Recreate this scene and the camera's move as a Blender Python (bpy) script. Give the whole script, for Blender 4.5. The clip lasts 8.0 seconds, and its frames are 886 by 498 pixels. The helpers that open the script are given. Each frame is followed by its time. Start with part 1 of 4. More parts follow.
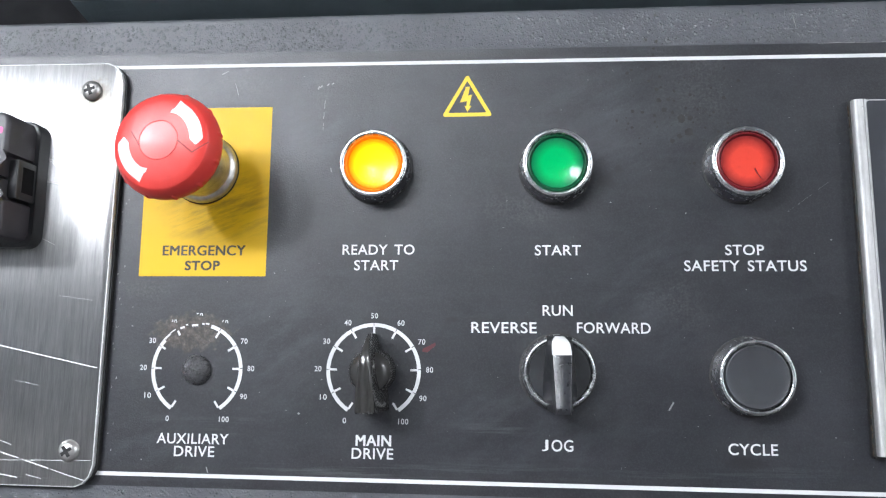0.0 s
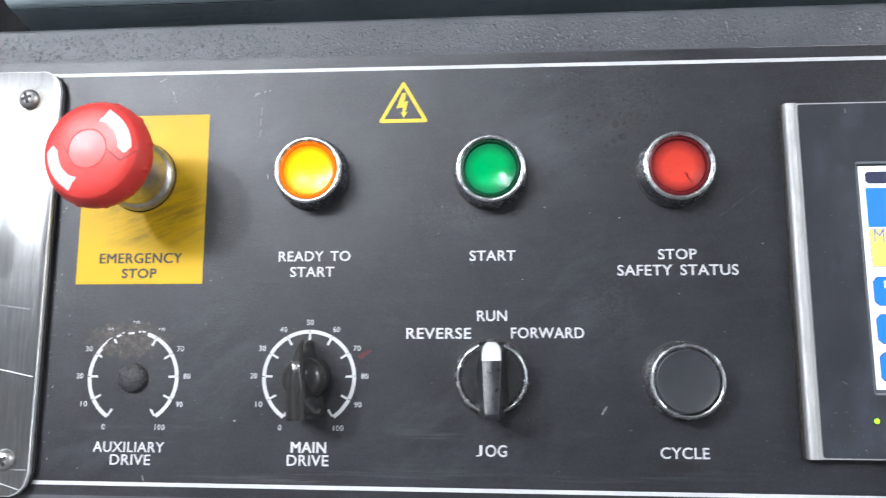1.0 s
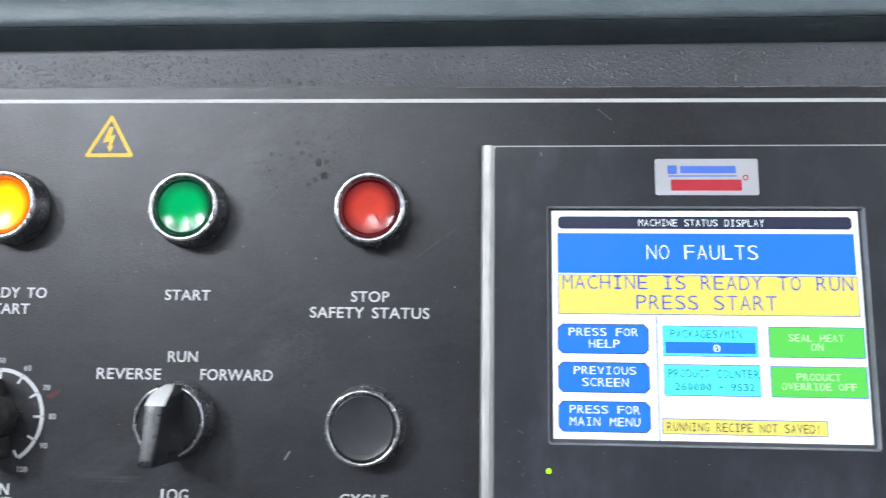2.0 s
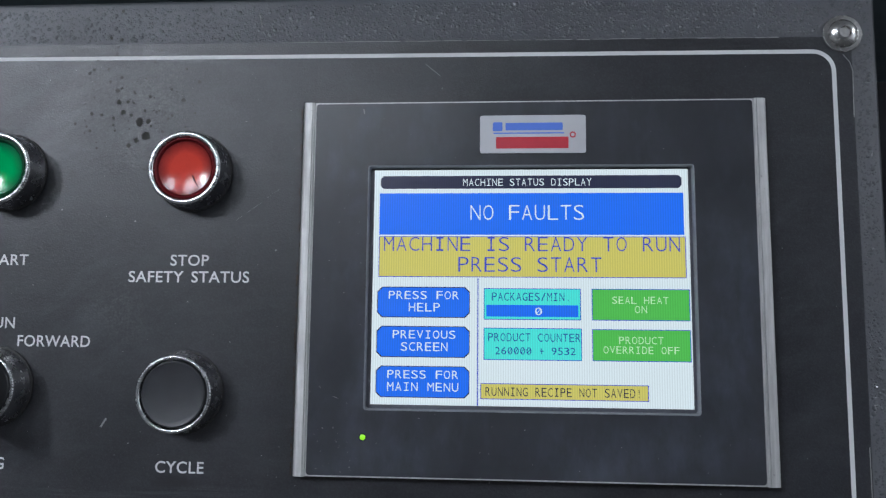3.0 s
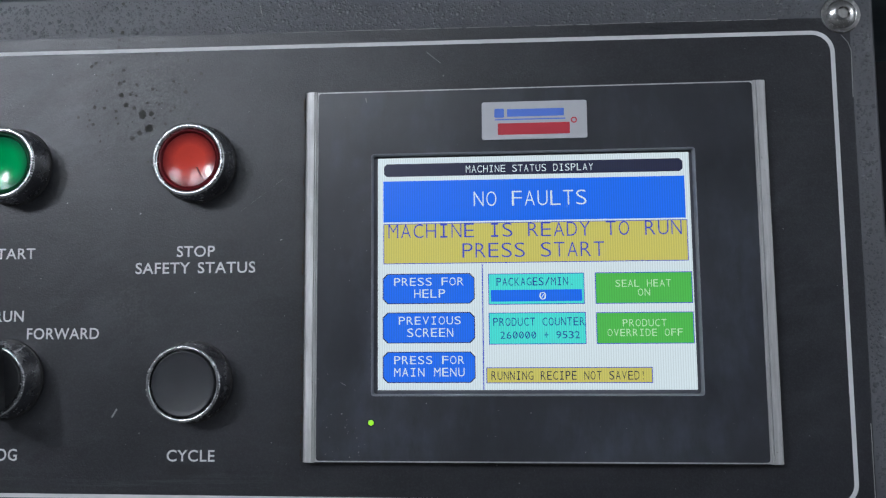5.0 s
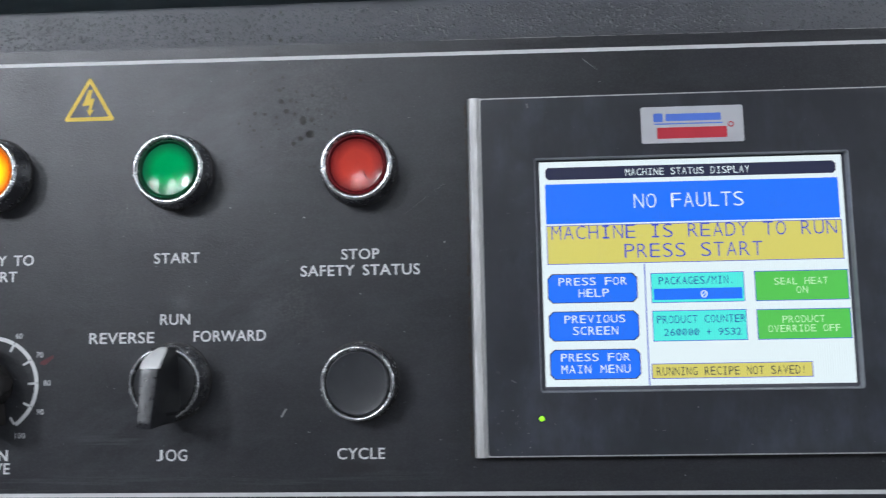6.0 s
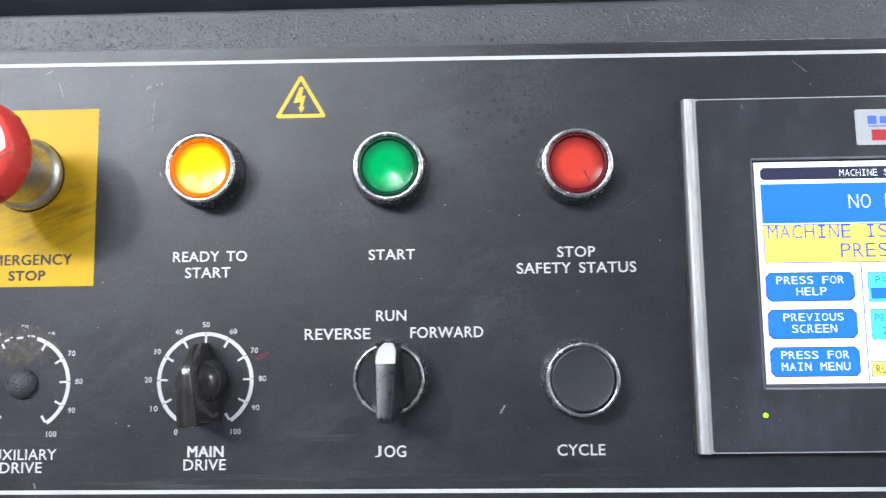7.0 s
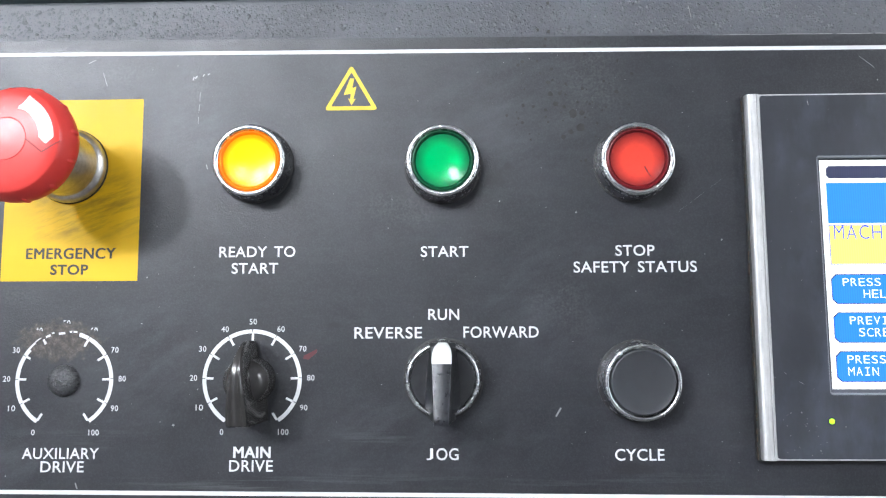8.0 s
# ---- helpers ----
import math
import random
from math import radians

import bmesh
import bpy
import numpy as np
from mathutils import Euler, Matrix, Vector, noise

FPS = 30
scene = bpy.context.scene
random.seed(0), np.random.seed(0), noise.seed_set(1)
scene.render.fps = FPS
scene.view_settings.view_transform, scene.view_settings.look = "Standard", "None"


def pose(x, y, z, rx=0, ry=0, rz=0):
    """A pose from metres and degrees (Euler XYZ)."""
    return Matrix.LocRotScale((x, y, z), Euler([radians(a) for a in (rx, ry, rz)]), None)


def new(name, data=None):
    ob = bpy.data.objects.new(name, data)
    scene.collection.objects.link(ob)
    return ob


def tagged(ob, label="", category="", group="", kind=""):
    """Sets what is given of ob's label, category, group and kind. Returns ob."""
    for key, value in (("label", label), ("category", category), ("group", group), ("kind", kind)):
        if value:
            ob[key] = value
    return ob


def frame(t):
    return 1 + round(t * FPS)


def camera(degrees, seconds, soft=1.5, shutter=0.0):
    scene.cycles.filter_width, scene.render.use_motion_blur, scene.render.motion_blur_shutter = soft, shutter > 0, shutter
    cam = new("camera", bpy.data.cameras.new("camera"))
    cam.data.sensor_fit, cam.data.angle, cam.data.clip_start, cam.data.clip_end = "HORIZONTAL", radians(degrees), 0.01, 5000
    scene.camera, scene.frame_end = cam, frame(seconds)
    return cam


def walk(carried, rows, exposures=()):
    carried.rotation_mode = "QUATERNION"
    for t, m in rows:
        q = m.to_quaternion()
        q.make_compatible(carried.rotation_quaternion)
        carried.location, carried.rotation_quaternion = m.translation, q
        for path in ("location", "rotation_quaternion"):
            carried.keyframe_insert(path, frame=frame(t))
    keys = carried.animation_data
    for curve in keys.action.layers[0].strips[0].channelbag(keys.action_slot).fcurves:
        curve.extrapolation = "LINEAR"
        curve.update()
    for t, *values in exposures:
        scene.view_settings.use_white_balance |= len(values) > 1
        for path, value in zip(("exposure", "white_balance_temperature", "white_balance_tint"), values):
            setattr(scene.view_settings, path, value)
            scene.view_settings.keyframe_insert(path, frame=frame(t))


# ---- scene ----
cam = camera(63.0, 8.0, 1.2, 0.25)
# seconds, eye in metres, turn in degrees
ROWS = [
    (0, 0.0095, -0.3163, 1.1830, 97.837, -0.509, 4.427),
    (0.5, 0.0139, -0.3157, 1.1840, 97.756, -0.133, 4.283),
    (1, 0.0363, -0.3150, 1.1847, 98.014, -0.059, 4.179),
    (1.5, 0.1009, -0.3135, 1.1888, 98.700, 0.037, 3.911),
    (2, 0.1635, -0.3047, 1.2043, 97.894, -0.760, 3.375),
    (2.2, 0.1848, -0.2995, 1.2055, 97.516, -1.125, 3.297),
    (3.3, 0.2440, -0.2884, 1.2002, 95.430, -0.148, 3.890),
    (3.5, 0.2444, -0.2875, 1.2019, 95.257, 0.100, 3.888),
    (4, 0.2440, -0.2869, 1.2027, 94.814, 0.341, 3.970),
    (5.3, 0.2265, -0.2953, 1.2003, 94.869, 0.636, 3.456),
    (5.5, 0.2127, -0.2974, 1.2012, 94.803, 0.713, 3.160),
    (6, 0.1621, -0.3052, 1.2013, 94.870, 1.094, 2.449),
    (6.5, 0.1069, -0.3111, 1.1984, 95.414, 1.191, 1.601),
    (7, 0.0647, -0.3106, 1.1975, 95.618, 0.783, 1.476),
    (7.5, 0.0446, -0.3075, 1.1943, 95.754, 0.362, 1.504),
    (8, 0.0431, -0.3022, 1.1978, 95.536, 0.208, 1.682),
]
EXPOSURES = [(0.0, 1.12, 6450, 10), (1.5, 1.09, 6400, 10), (2.2, 0.57, 6350, 10), (3.3, -0.2, 6120, 10), (4.2, -0.2, 6120, 10), (5.3, -0.18, 6230, 10), (6.0, 0.15, 6300, 10), (6.5, 0.60, 6350, 10), (7.2, 1.15, 6400, 10), (8.0, 1.27, 6400, 10)]
walk(cam, [(r[0], pose(*r[1:])) for r in ROWS], EXPOSURES)

# ---- light ----
world = bpy.data.worlds.new("world")
scene.world = world
world.use_nodes = True
world.node_tree.nodes["Background"].inputs[0].default_value = (0.55, 0.6, 0.65, 1)
world.node_tree.nodes["Background"].inputs[1].default_value = 0.05


def tube_lamp(x, y, z, length, watts, turn=0.0, up=False):
    """One fluorescent tube that shines down, or up; turn: degrees from the y axis."""
    d = bpy.data.lights.new("tube", "AREA")
    d.shape, d.size, d.size_y, d.energy, d.color = "RECTANGLE", 0.06, length, watts, (0.90, 0.94, 1.0)
    ob = new("tube_light", d)
    ob.matrix_world = pose(x, y, z, 180 if up else 0, 0, turn)
    return ob


# ---- materials ----
def material(name, colour=(0.5, 0.5, 0.5), rough=0.5, metal=0.0, coat=0.0, emit=None, power=0.0, spec=0.5):
    m = bpy.data.materials.new(name)
    m.use_nodes = True
    b = m.node_tree.nodes["Principled BSDF"]
    b.inputs["Base Color"].default_value = (*colour, 1)
    b.inputs["Roughness"].default_value = rough
    b.inputs["Metallic"].default_value = metal
    b.inputs["Coat Weight"].default_value = coat
    b.inputs["Specular IOR Level"].default_value = spec
    if emit:
        b.inputs["Emission Color"].default_value = (*emit, 1)
        b.inputs["Emission Strength"].default_value = power
    return m


class Nodes:
    """Short hand for building a node tree."""

    def __init__(self, m):
        self.m, self.t = m, m.node_tree
        self.bsdf = self.t.nodes["Principled BSDF"]
        self.co = self.t.nodes.new("ShaderNodeTexCoord").outputs["Object"]

    def put(self, socket, value):
        if isinstance(value, bpy.types.NodeSocket):
            self.t.links.new(value, socket)
        elif isinstance(value, tuple) and len(value) == 3 and socket.type == "RGBA":
            socket.default_value = (*value, 1)
        else:
            socket.default_value = value

    def node(self, kind, **inputs):
        n = self.t.nodes.new(kind)
        for k, v in inputs.items():
            self.put(n.inputs[k.replace("_", " ")], v)
        return n

    def scaled(self, sx, sy, sz, rot=(0, 0, 0)):
        n = self.t.nodes.new("ShaderNodeMapping")
        self.put(n.inputs["Vector"], self.co)
        n.inputs["Scale"].default_value = (sx, sy, sz)
        n.inputs["Rotation"].default_value = rot
        return n.outputs[0]

    def slanted(self, long, short, angle):
        """Coordinates for streaks that rise to the right by an angle: lengths in metres."""
        n = self.t.nodes.new("ShaderNodeMapping")
        n.vector_type = "TEXTURE"
        self.put(n.inputs["Vector"], self.co)
        n.inputs["Scale"].default_value = (long, 0.1, short)
        n.inputs["Rotation"].default_value = (0, -angle, 0)
        return n.outputs[0]

    def noise(self, scale, detail=4.0, rough=0.55, vector=None, distort=0.0):
        n = self.node("ShaderNodeTexNoise", Vector=vector or self.co, Scale=scale, Detail=detail, Roughness=rough, Distortion=distort)
        return n.outputs["Fac"]

    def voronoi(self, scale, vector=None, feature="F1"):
        n = self.t.nodes.new("ShaderNodeTexVoronoi")
        n.feature = feature
        self.put(n.inputs["Vector"], vector or self.co)
        n.inputs["Scale"].default_value = scale
        return n.outputs["Distance"]

    def ramp(self, fac, *stops):
        n = self.t.nodes.new("ShaderNodeValToRGB")
        self.put(n.inputs[0], fac)
        e = n.color_ramp.elements
        while len(e) < len(stops):
            e.new(0.5)
        for el, (p, c) in zip(e, stops):
            el.position = p
            el.color = (*c, 1) if isinstance(c, tuple) else (c, c, c, 1)
        return n.outputs[0]

    def mix(self, fac, a, b):
        n = self.t.nodes.new("ShaderNodeMix")
        n.data_type = "RGBA"
        self.put(n.inputs[0], fac)
        self.put(n.inputs[6], a)
        self.put(n.inputs[7], b)
        return n.outputs[2]

    def math(self, op, a, b=0.0, clamp=False):
        n = self.t.nodes.new("ShaderNodeMath")
        n.operation, n.use_clamp = op, clamp
        self.put(n.inputs[0], a)
        self.put(n.inputs[1], b)
        return n.outputs[0]

    def spot(self, x, z, rx, rz, ragged=0.0, scale=300.0, slope=2.5):
        """1 inside an oval at (x, z) millimetres, falling to 0 at its ragged edge."""
        s = self.t.nodes.new("ShaderNodeMapping")
        s.vector_type = "TEXTURE"
        self.put(s.inputs["Vector"], self.co)
        s.inputs["Location"].default_value = (x / 1000, 0, z / 1000)
        s.inputs["Scale"].default_value = (rx / 1000, 10, rz / 1000)
        d = self.node("ShaderNodeVectorMath", Vector=s.outputs[0])
        d.operation = "LENGTH"
        v = self.math("SUBTRACT", 1.0, d.outputs["Value"])
        if ragged:
            v = self.math("ADD", v, self.math("MULTIPLY", self.math("SUBTRACT", self.noise(scale, 5), 0.5), ragged))
        return self.math("MULTIPLY", v, slope, True)

    def bump(self, height, strength, distance):
        n = self.node("ShaderNodeBump", Height=height, Strength=strength, Distance=distance)
        self.put(self.bsdf.inputs["Normal"], n.outputs[0])
        return n

    def set(self, **k):
        for name, v in k.items():
            self.put(self.bsdf.inputs[name.replace("_", " ")], v)
        return self.m


def film_material():
    """Graphite front film with greasy, wiped smudges."""
    m = material("matt_graphite_film", rough=0.38)
    n = Nodes(m)
    wipe = n.noise(1.0, 6, 0.65, n.scaled(70, 10, 26, (0, -0.25, 0)))
    blot = n.noise(60, 5, 0.6)
    base = n.ramp(n.noise(40, 4), (0.3, (0.024, 0.026, 0.031)), (0.7, (0.036, 0.038, 0.045)))
    mask = n.math("MULTIPLY", n.ramp(wipe, (0.46, 0.0), (0.72, 1.0)), n.ramp(blot, (0.4, 0.2), (0.65, 1.0)))
    base = n.mix(n.math("MULTIPLY", mask, 0.5), base, (0.078, 0.090, 0.115))
    # bluish smudges, which also paint in the film's paler reflection low down
    for x, z, a, b in ((-62, 12, 24, 34), (-55, 60, 18, 40), (40, 12, 60, 14), (78, 60, 12, 50)):
        base = n.mix(n.math("MULTIPLY", n.math("MULTIPLY", n.spot(x, z, a, b, 1.4, 60, 1.6), n.ramp(n.noise(1.0, 6, 0.7, n.scaled(110, 10, 45, (0, -0.2, 0))), (0.4, 0.0), (0.7, 1.0))), 0.55), base, (0.070, 0.080, 0.105))
    dust = n.ramp(n.voronoi(230), (0.0, 1.0), (0.045, 0.0))
    base = n.mix(n.math("MULTIPLY", n.math("MULTIPLY", dust, n.ramp(n.noise(50, 2), (0.5, 0.0), (0.56, 1.0))), 0.8), base, (0.3, 0.31, 0.32))
    n.bump(n.noise(1500, 2), 0.1, 0.0003)
    return n.set(Base_Color=base, Roughness=n.ramp(wipe, (0.35, 0.31), (0.7, 0.40)))


def overlay_material():
    """Charcoal polyester overlay: faint grain, greasy mottling, wear and scuffs."""
    m = material("charcoal_overlay", rough=0.42)
    n = Nodes(m)
    broad = n.noise(16, 5, 0.6)
    fine = n.noise(1200, 2)
    wipe = n.noise(1.0, 6, 0.7, n.scaled(30, 10, 160, (0, 0.5, 0)))
    base = n.ramp(broad, (0.34, (0.0075, 0.0080, 0.0105)), (0.64, (0.0155, 0.0162, 0.0200)))
    base = n.mix(n.math("MULTIPLY", n.ramp(wipe, (0.50, 0.0), (0.78, 1.0)), 0.24), base, (0.055, 0.058, 0.065))
    haze = n.ramp(n.noise(38, 4, 0.55), (0.42, 0.0), (0.72, 1.0))
    base = n.mix(n.math("MULTIPLY", haze, 0.2), base, (0.048, 0.050, 0.056))
    dust = n.ramp(n.voronoi(260), (0.0, 1.0), (0.06, 0.0))
    base = n.mix(n.math("MULTIPLY", n.math("MULTIPLY", dust, n.ramp(n.noise(45, 2), (0.58, 0.0), (0.62, 1.0))), 0.7), base, (0.32, 0.32, 0.32))
    # fine pale grain: glints of the micro-relief painted into the colour
    base = n.mix(n.math("MULTIPLY", n.ramp(n.noise(1500, 3, 0.75), (0.44, 0.0), (0.70, 1.0)), 0.5), base, (0.042, 0.044, 0.050))
    # rubbed, brownish patch over the auxiliary dial, and pale scuffs
    rub = n.math("MULTIPLY", n.spot(-128, 1189.5, 19, 9, 1.3, 240, 4.0), n.ramp(n.noise(520, 6, 0.7), (0.34, 0.35), (0.60, 1.0)))
    brown = n.ramp(n.noise(330, 6, 0.75), (0.36, (0.016, 0.012, 0.009)), (0.50, (0.055, 0.042, 0.033)), (0.66, (0.16, 0.135, 0.11)))
    base = n.mix(n.math("MULTIPLY", rub, 0.9), base, brown)
    # greasy smudges wiped up to the right
    smear = n.ramp(n.noise(1.0, 6, 0.68, n.slanted(0.034, 0.011, 0.5)), (0.44, 0.0), (0.74, 1.0))
    for x, z, a, b in ((-90, 1180, 40, 48), (-75, 1285, 22, 34), (60, 1285, 60, 36), (75, 1210, 36, 40), (20, 1150, 70, 26), (-140, 1140, 40, 22), (330, 1215, 60, 90)):
        base = n.mix(n.math("MULTIPLY", n.math("MULTIPLY", smear, n.spot(x, z, a, b, 0.8, 40, 1.5)), 0.30), base, (0.085, 0.090, 0.102))
    # wiped streaks low on the sheet
    streak = n.ramp(n.noise(1.0, 6, 0.7, n.scaled(14, 10, 420, (0, 0.03, 0))), (0.5, 0.0), (0.66, 1.0))
    for x, z, a, b in ((-10, 1131, 75, 7), (-115, 1149, 34, 5), (-60, 1131, 60, 4), (5, 1150, 20, 5), (100, 1133, 60, 5)):
        base = n.mix(n.math("MULTIPLY", n.math("MULTIPLY", streak, n.spot(x, z, a, b, 1.0, 60, 1.8)), 0.26), base, (0.13, 0.135, 0.14))
    for x, z, a, b in ((-72, 1300, 5, 22), (85, 1205, 17, 16), (98, 1300, 20, 26), (-150, 1208, 16, 6), (20, 1245, 26, 10), (-110, 1305, 20, 7)):
        base = n.mix(n.math("MULTIPLY", n.math("MULTIPLY", n.spot(x, z, a, b, 1.4, 90, 1.4), n.ramp(n.noise(900, 4), (0.42, 0.0), (0.75, 1.0))), 0.24), base, (0.13, 0.13, 0.126))
    for x, z, a, b in ((56.5, 1257, 6, 4.5), (-11, 1195.5, 4.5, 1.8), (62, 1262, 3, 2.5), (112, 1137, 12, 3)):
        base = n.mix(n.math("MULTIPLY", n.spot(x, z, a, b, 1.6, 420, 1.8), 0.75), base, (0.012, 0.012, 0.013))
    rough = n.ramp(n.noise(45, 3, 0.5), (0.3, 0.37), (0.7, 0.43))
    n.bump(n.math("ADD", fine, n.noise(2000, 2)), 0.34, 0.00026)
    return n.set(Base_Color=base, Roughness=rough)


def textured_paint():
    """Black hammer-textured enamel with raised wrinkles about two millimetres across."""
    m = material("black_textured_paint", rough=0.35, spec=0.42)
    n = Nodes(m)
    shift = n.node("ShaderNodeTexNoise", Vector=n.co, Scale=420.0, Detail=2.0)
    way = n.node("ShaderNodeVectorMath")
    way.operation = "MULTIPLY_ADD"
    n.put(way.inputs[0], shift.outputs["Color"])
    way.inputs[1].default_value = (0.0018, 0.0018, 0.0018)
    n.put(way.inputs[2], n.co)
    grain = n.ramp(n.voronoi(740, way.outputs[0]), (0.05, 1.0), (0.6, 0.0))
    size = n.ramp(n.noise(300, 3, 0.6), (0.36, 0.1), (0.64, 1.0))
    height = n.math("ADD", n.math("MULTIPLY", grain, size), n.math("MULTIPLY", n.noise(1700, 3), 0.4))
    n.bump(height, 0.35, 0.0004)
    base = n.ramp(n.noise(25, 5), (0.3, (0.056, 0.058, 0.065)), (0.7, (0.080, 0.083, 0.093)))
    chips = n.ramp(n.voronoi(120), (0.0, 1.0), (0.035, 0.0))
    base = n.mix(n.math("MULTIPLY", chips, 0.6), base, (0.25, 0.24, 0.23))
    return n.set(Base_Color=base, Roughness=n.ramp(n.noise(200, 4), (0.3, 0.42), (0.7, 0.52)))


def brushed_steel():
    """Stainless sheet with an upright grain, dulled and scratched."""
    m = material("brushed_steel", metal=1.0, rough=0.34)
    n = Nodes(m)
    grain = n.noise(1.0, 5, 0.7, n.scaled(2300, 400, 120))
    grain2 = n.noise(1.0, 4, 0.6, n.scaled(800, 400, 45))
    base = n.ramp(n.math("ADD", n.math("MULTIPLY", grain, 0.5), n.math("MULTIPLY", grain2, 0.5)), (0.34, (0.33, 0.33, 0.33)), (0.66, (0.55, 0.55, 0.545)))
    base = n.mix(n.math("MULTIPLY", n.ramp(n.noise(35, 5, 0.6), (0.5, 0.0), (0.75, 1.0)), 0.35), base, (0.30, 0.29, 0.275))
    rough = n.ramp(n.noise(28, 5, 0.6), (0.3, 0.33), (0.7, 0.41))
    n.bump(grain, 0.12, 0.0002)
    base = n.mix(n.math("MULTIPLY", n.spot(122, 179, 8.5, 8.0, 1.6, 420, 2.5), 0.5), base, (0.22, 0.18, 0.11))
    across = n.node("ShaderNodeCombineXYZ", X=1.0)
    return n.set(Base_Color=base, Roughness=rough, Anisotropic=0.85, Tangent=across.outputs[0])


def chrome():
    """Worn chrome plate with pits along its edges."""
    m = material("worn_chrome", (0.70, 0.70, 0.71), 0.18, 1.0)
    n = Nodes(m)
    pits = n.ramp(n.noise(1100, 4, 0.7), (0.60, 0.0), (0.72, 1.0))
    n.bump(n.math("ADD", n.noise(700, 4), n.math("MULTIPLY", pits, -1.0)), 0.2, 0.0004)
    return n.set(Base_Color=n.mix(pits, (0.70, 0.70, 0.71), (0.24, 0.23, 0.23)), Roughness=n.ramp(n.noise(300, 4), (0.35, 0.14), (0.75, 0.36)))


def aluminium():
    m = material("worn_aluminium", (0.55, 0.55, 0.54), 0.38, 1.0)
    n = Nodes(m)
    base = n.ramp(n.noise(1.0, 5, 0.65, n.scaled(900, 900, 60)), (0.35, (0.52, 0.52, 0.51)), (0.7, (0.68, 0.68, 0.67)))
    base = n.mix(n.ramp(n.noise(500, 5, 0.7), (0.66, 0.0), (0.74, 1.0)), base, (0.2, 0.19, 0.18))
    return n.set(Base_Color=base, Roughness=n.ramp(n.noise(150, 3), (0.3, 0.56), (0.7, 0.72)))


def plain(name, colour, rough, spread=0.15, scale=120.0, bump=0.0, coat=0.0, spec=0.5):
    """A paint or plastic with slight mottling and fine grain."""
    m = material(name, colour, rough, coat=coat, spec=spec)
    n = Nodes(m)
    lo, hi = tuple(c * (1 - spread) for c in colour), tuple(min(1.0, c * (1 + spread)) for c in colour)
    base = n.ramp(n.noise(scale, 5, 0.6), (0.3, lo), (0.7, hi))
    if bump:
        n.bump(n.noise(scale * 12, 3), bump, 0.0003)
    return n.set(Base_Color=base, Roughness=n.ramp(n.noise(scale * 2, 4), (0.3, rough * 0.85), (0.7, min(1.0, rough * 1.2))))


def teal_enamel():
    """Brushed teal-grey enamel, uneven, with a few rusty chips."""
    m = material("teal_grey_enamel", rough=0.5)
    n = Nodes(m)
    base = n.ramp(n.noise(35, 5, 0.6), (0.3, (0.105, 0.135, 0.150)), (0.7, (0.145, 0.18, 0.195)))
    chips = n.math("MULTIPLY", n.ramp(n.noise(130, 5, 0.6), (0.60, 0.0), (0.63, 1.0)), n.spot(-35, 37, 70, 9, 1.0, 60))
    base = n.mix(chips, base, n.ramp(n.noise(500, 3), (0.4, (0.28, 0.10, 0.04)), (0.6, (0.45, 0.42, 0.38))))
    n.bump(n.math("ADD", n.noise(260, 4, 0.6), n.noise(1.0, 4, 0.6, n.scaled(60, 400, 400))), 0.5, 0.0006)
    return n.set(Base_Color=base, Roughness=n.ramp(n.noise(80, 4), (0.3, 0.42), (0.7, 0.58)))


def print_ink(name, colour, wear=0.12):
    """Screen-printed ink, slightly rubbed."""
    m = material(name, colour, 0.5)
    n = Nodes(m)
    rub = n.ramp(n.noise(650, 5, 0.7), (0.60, 0.0), (0.74, 1.0))
    return n.set(Base_Color=n.mix(n.math("MULTIPLY", rub, wear), colour, tuple(c * 0.3 for c in colour)))


def display_material(name, colour, power):
    """A lit field of the liquid-crystal display with its columns of cells."""
    m = material(name, (0.02, 0.02, 0.02), 0.25, emit=colour, power=power)
    n = Nodes(m)
    wave = n.t.nodes.new("ShaderNodeTexWave")
    n.put(wave.inputs["Vector"], n.scaled(330, 0, 0))
    wave.inputs["Scale"].default_value = 1.0
    wave.inputs["Distortion"].default_value = 0.0
    return n.set(Emission_Strength=n.math("ADD", n.math("MULTIPLY", wave.outputs["Fac"], power * 0.2), power * 0.9))


def lens_material(name, colour, rough=0.2, emit=None, power=0.0, heart=0.0, edge=None, fade=3.0):
    """Coloured plastic lens, darker towards its margin; a lit one glows most over its lamp."""
    m = material(name, colour, rough, emit=emit or colour, power=power)
    n = Nodes(m)
    n.set(Subsurface_Weight=0.3, Subsurface_Scale=0.002)
    n.bsdf.inputs["Subsurface Radius"].default_value = (1, 1, 1)
    n.bsdf.inputs["Specular IOR Level"].default_value = 0.3
    n.bump(n.noise(160, 3), 0.02, 0.0004)
    grime = n.ramp(n.noise(420, 5, 0.7), (0.55, 0.0), (0.8, 1.0))
    base = n.mix(n.math("MULTIPLY", grime, 0.2), colour, tuple(c * 0.5 for c in colour))
    # base colour passes to the edge colour towards the margin
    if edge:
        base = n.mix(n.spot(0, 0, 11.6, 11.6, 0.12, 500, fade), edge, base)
    if heart:
        glow = n.spot(0.3, -0.3, heart, heart, 0.0, 300, 2.6)
        n.put(n.bsdf.inputs["Emission Color"], n.mix(glow, emit, (1.0, 0.62, 0.0)))
        n.put(n.bsdf.inputs["Emission Strength"], n.math("ADD", n.math("MULTIPLY", glow, power * 0.8), power * 0.5))
    return n.set(Base_Color=base)


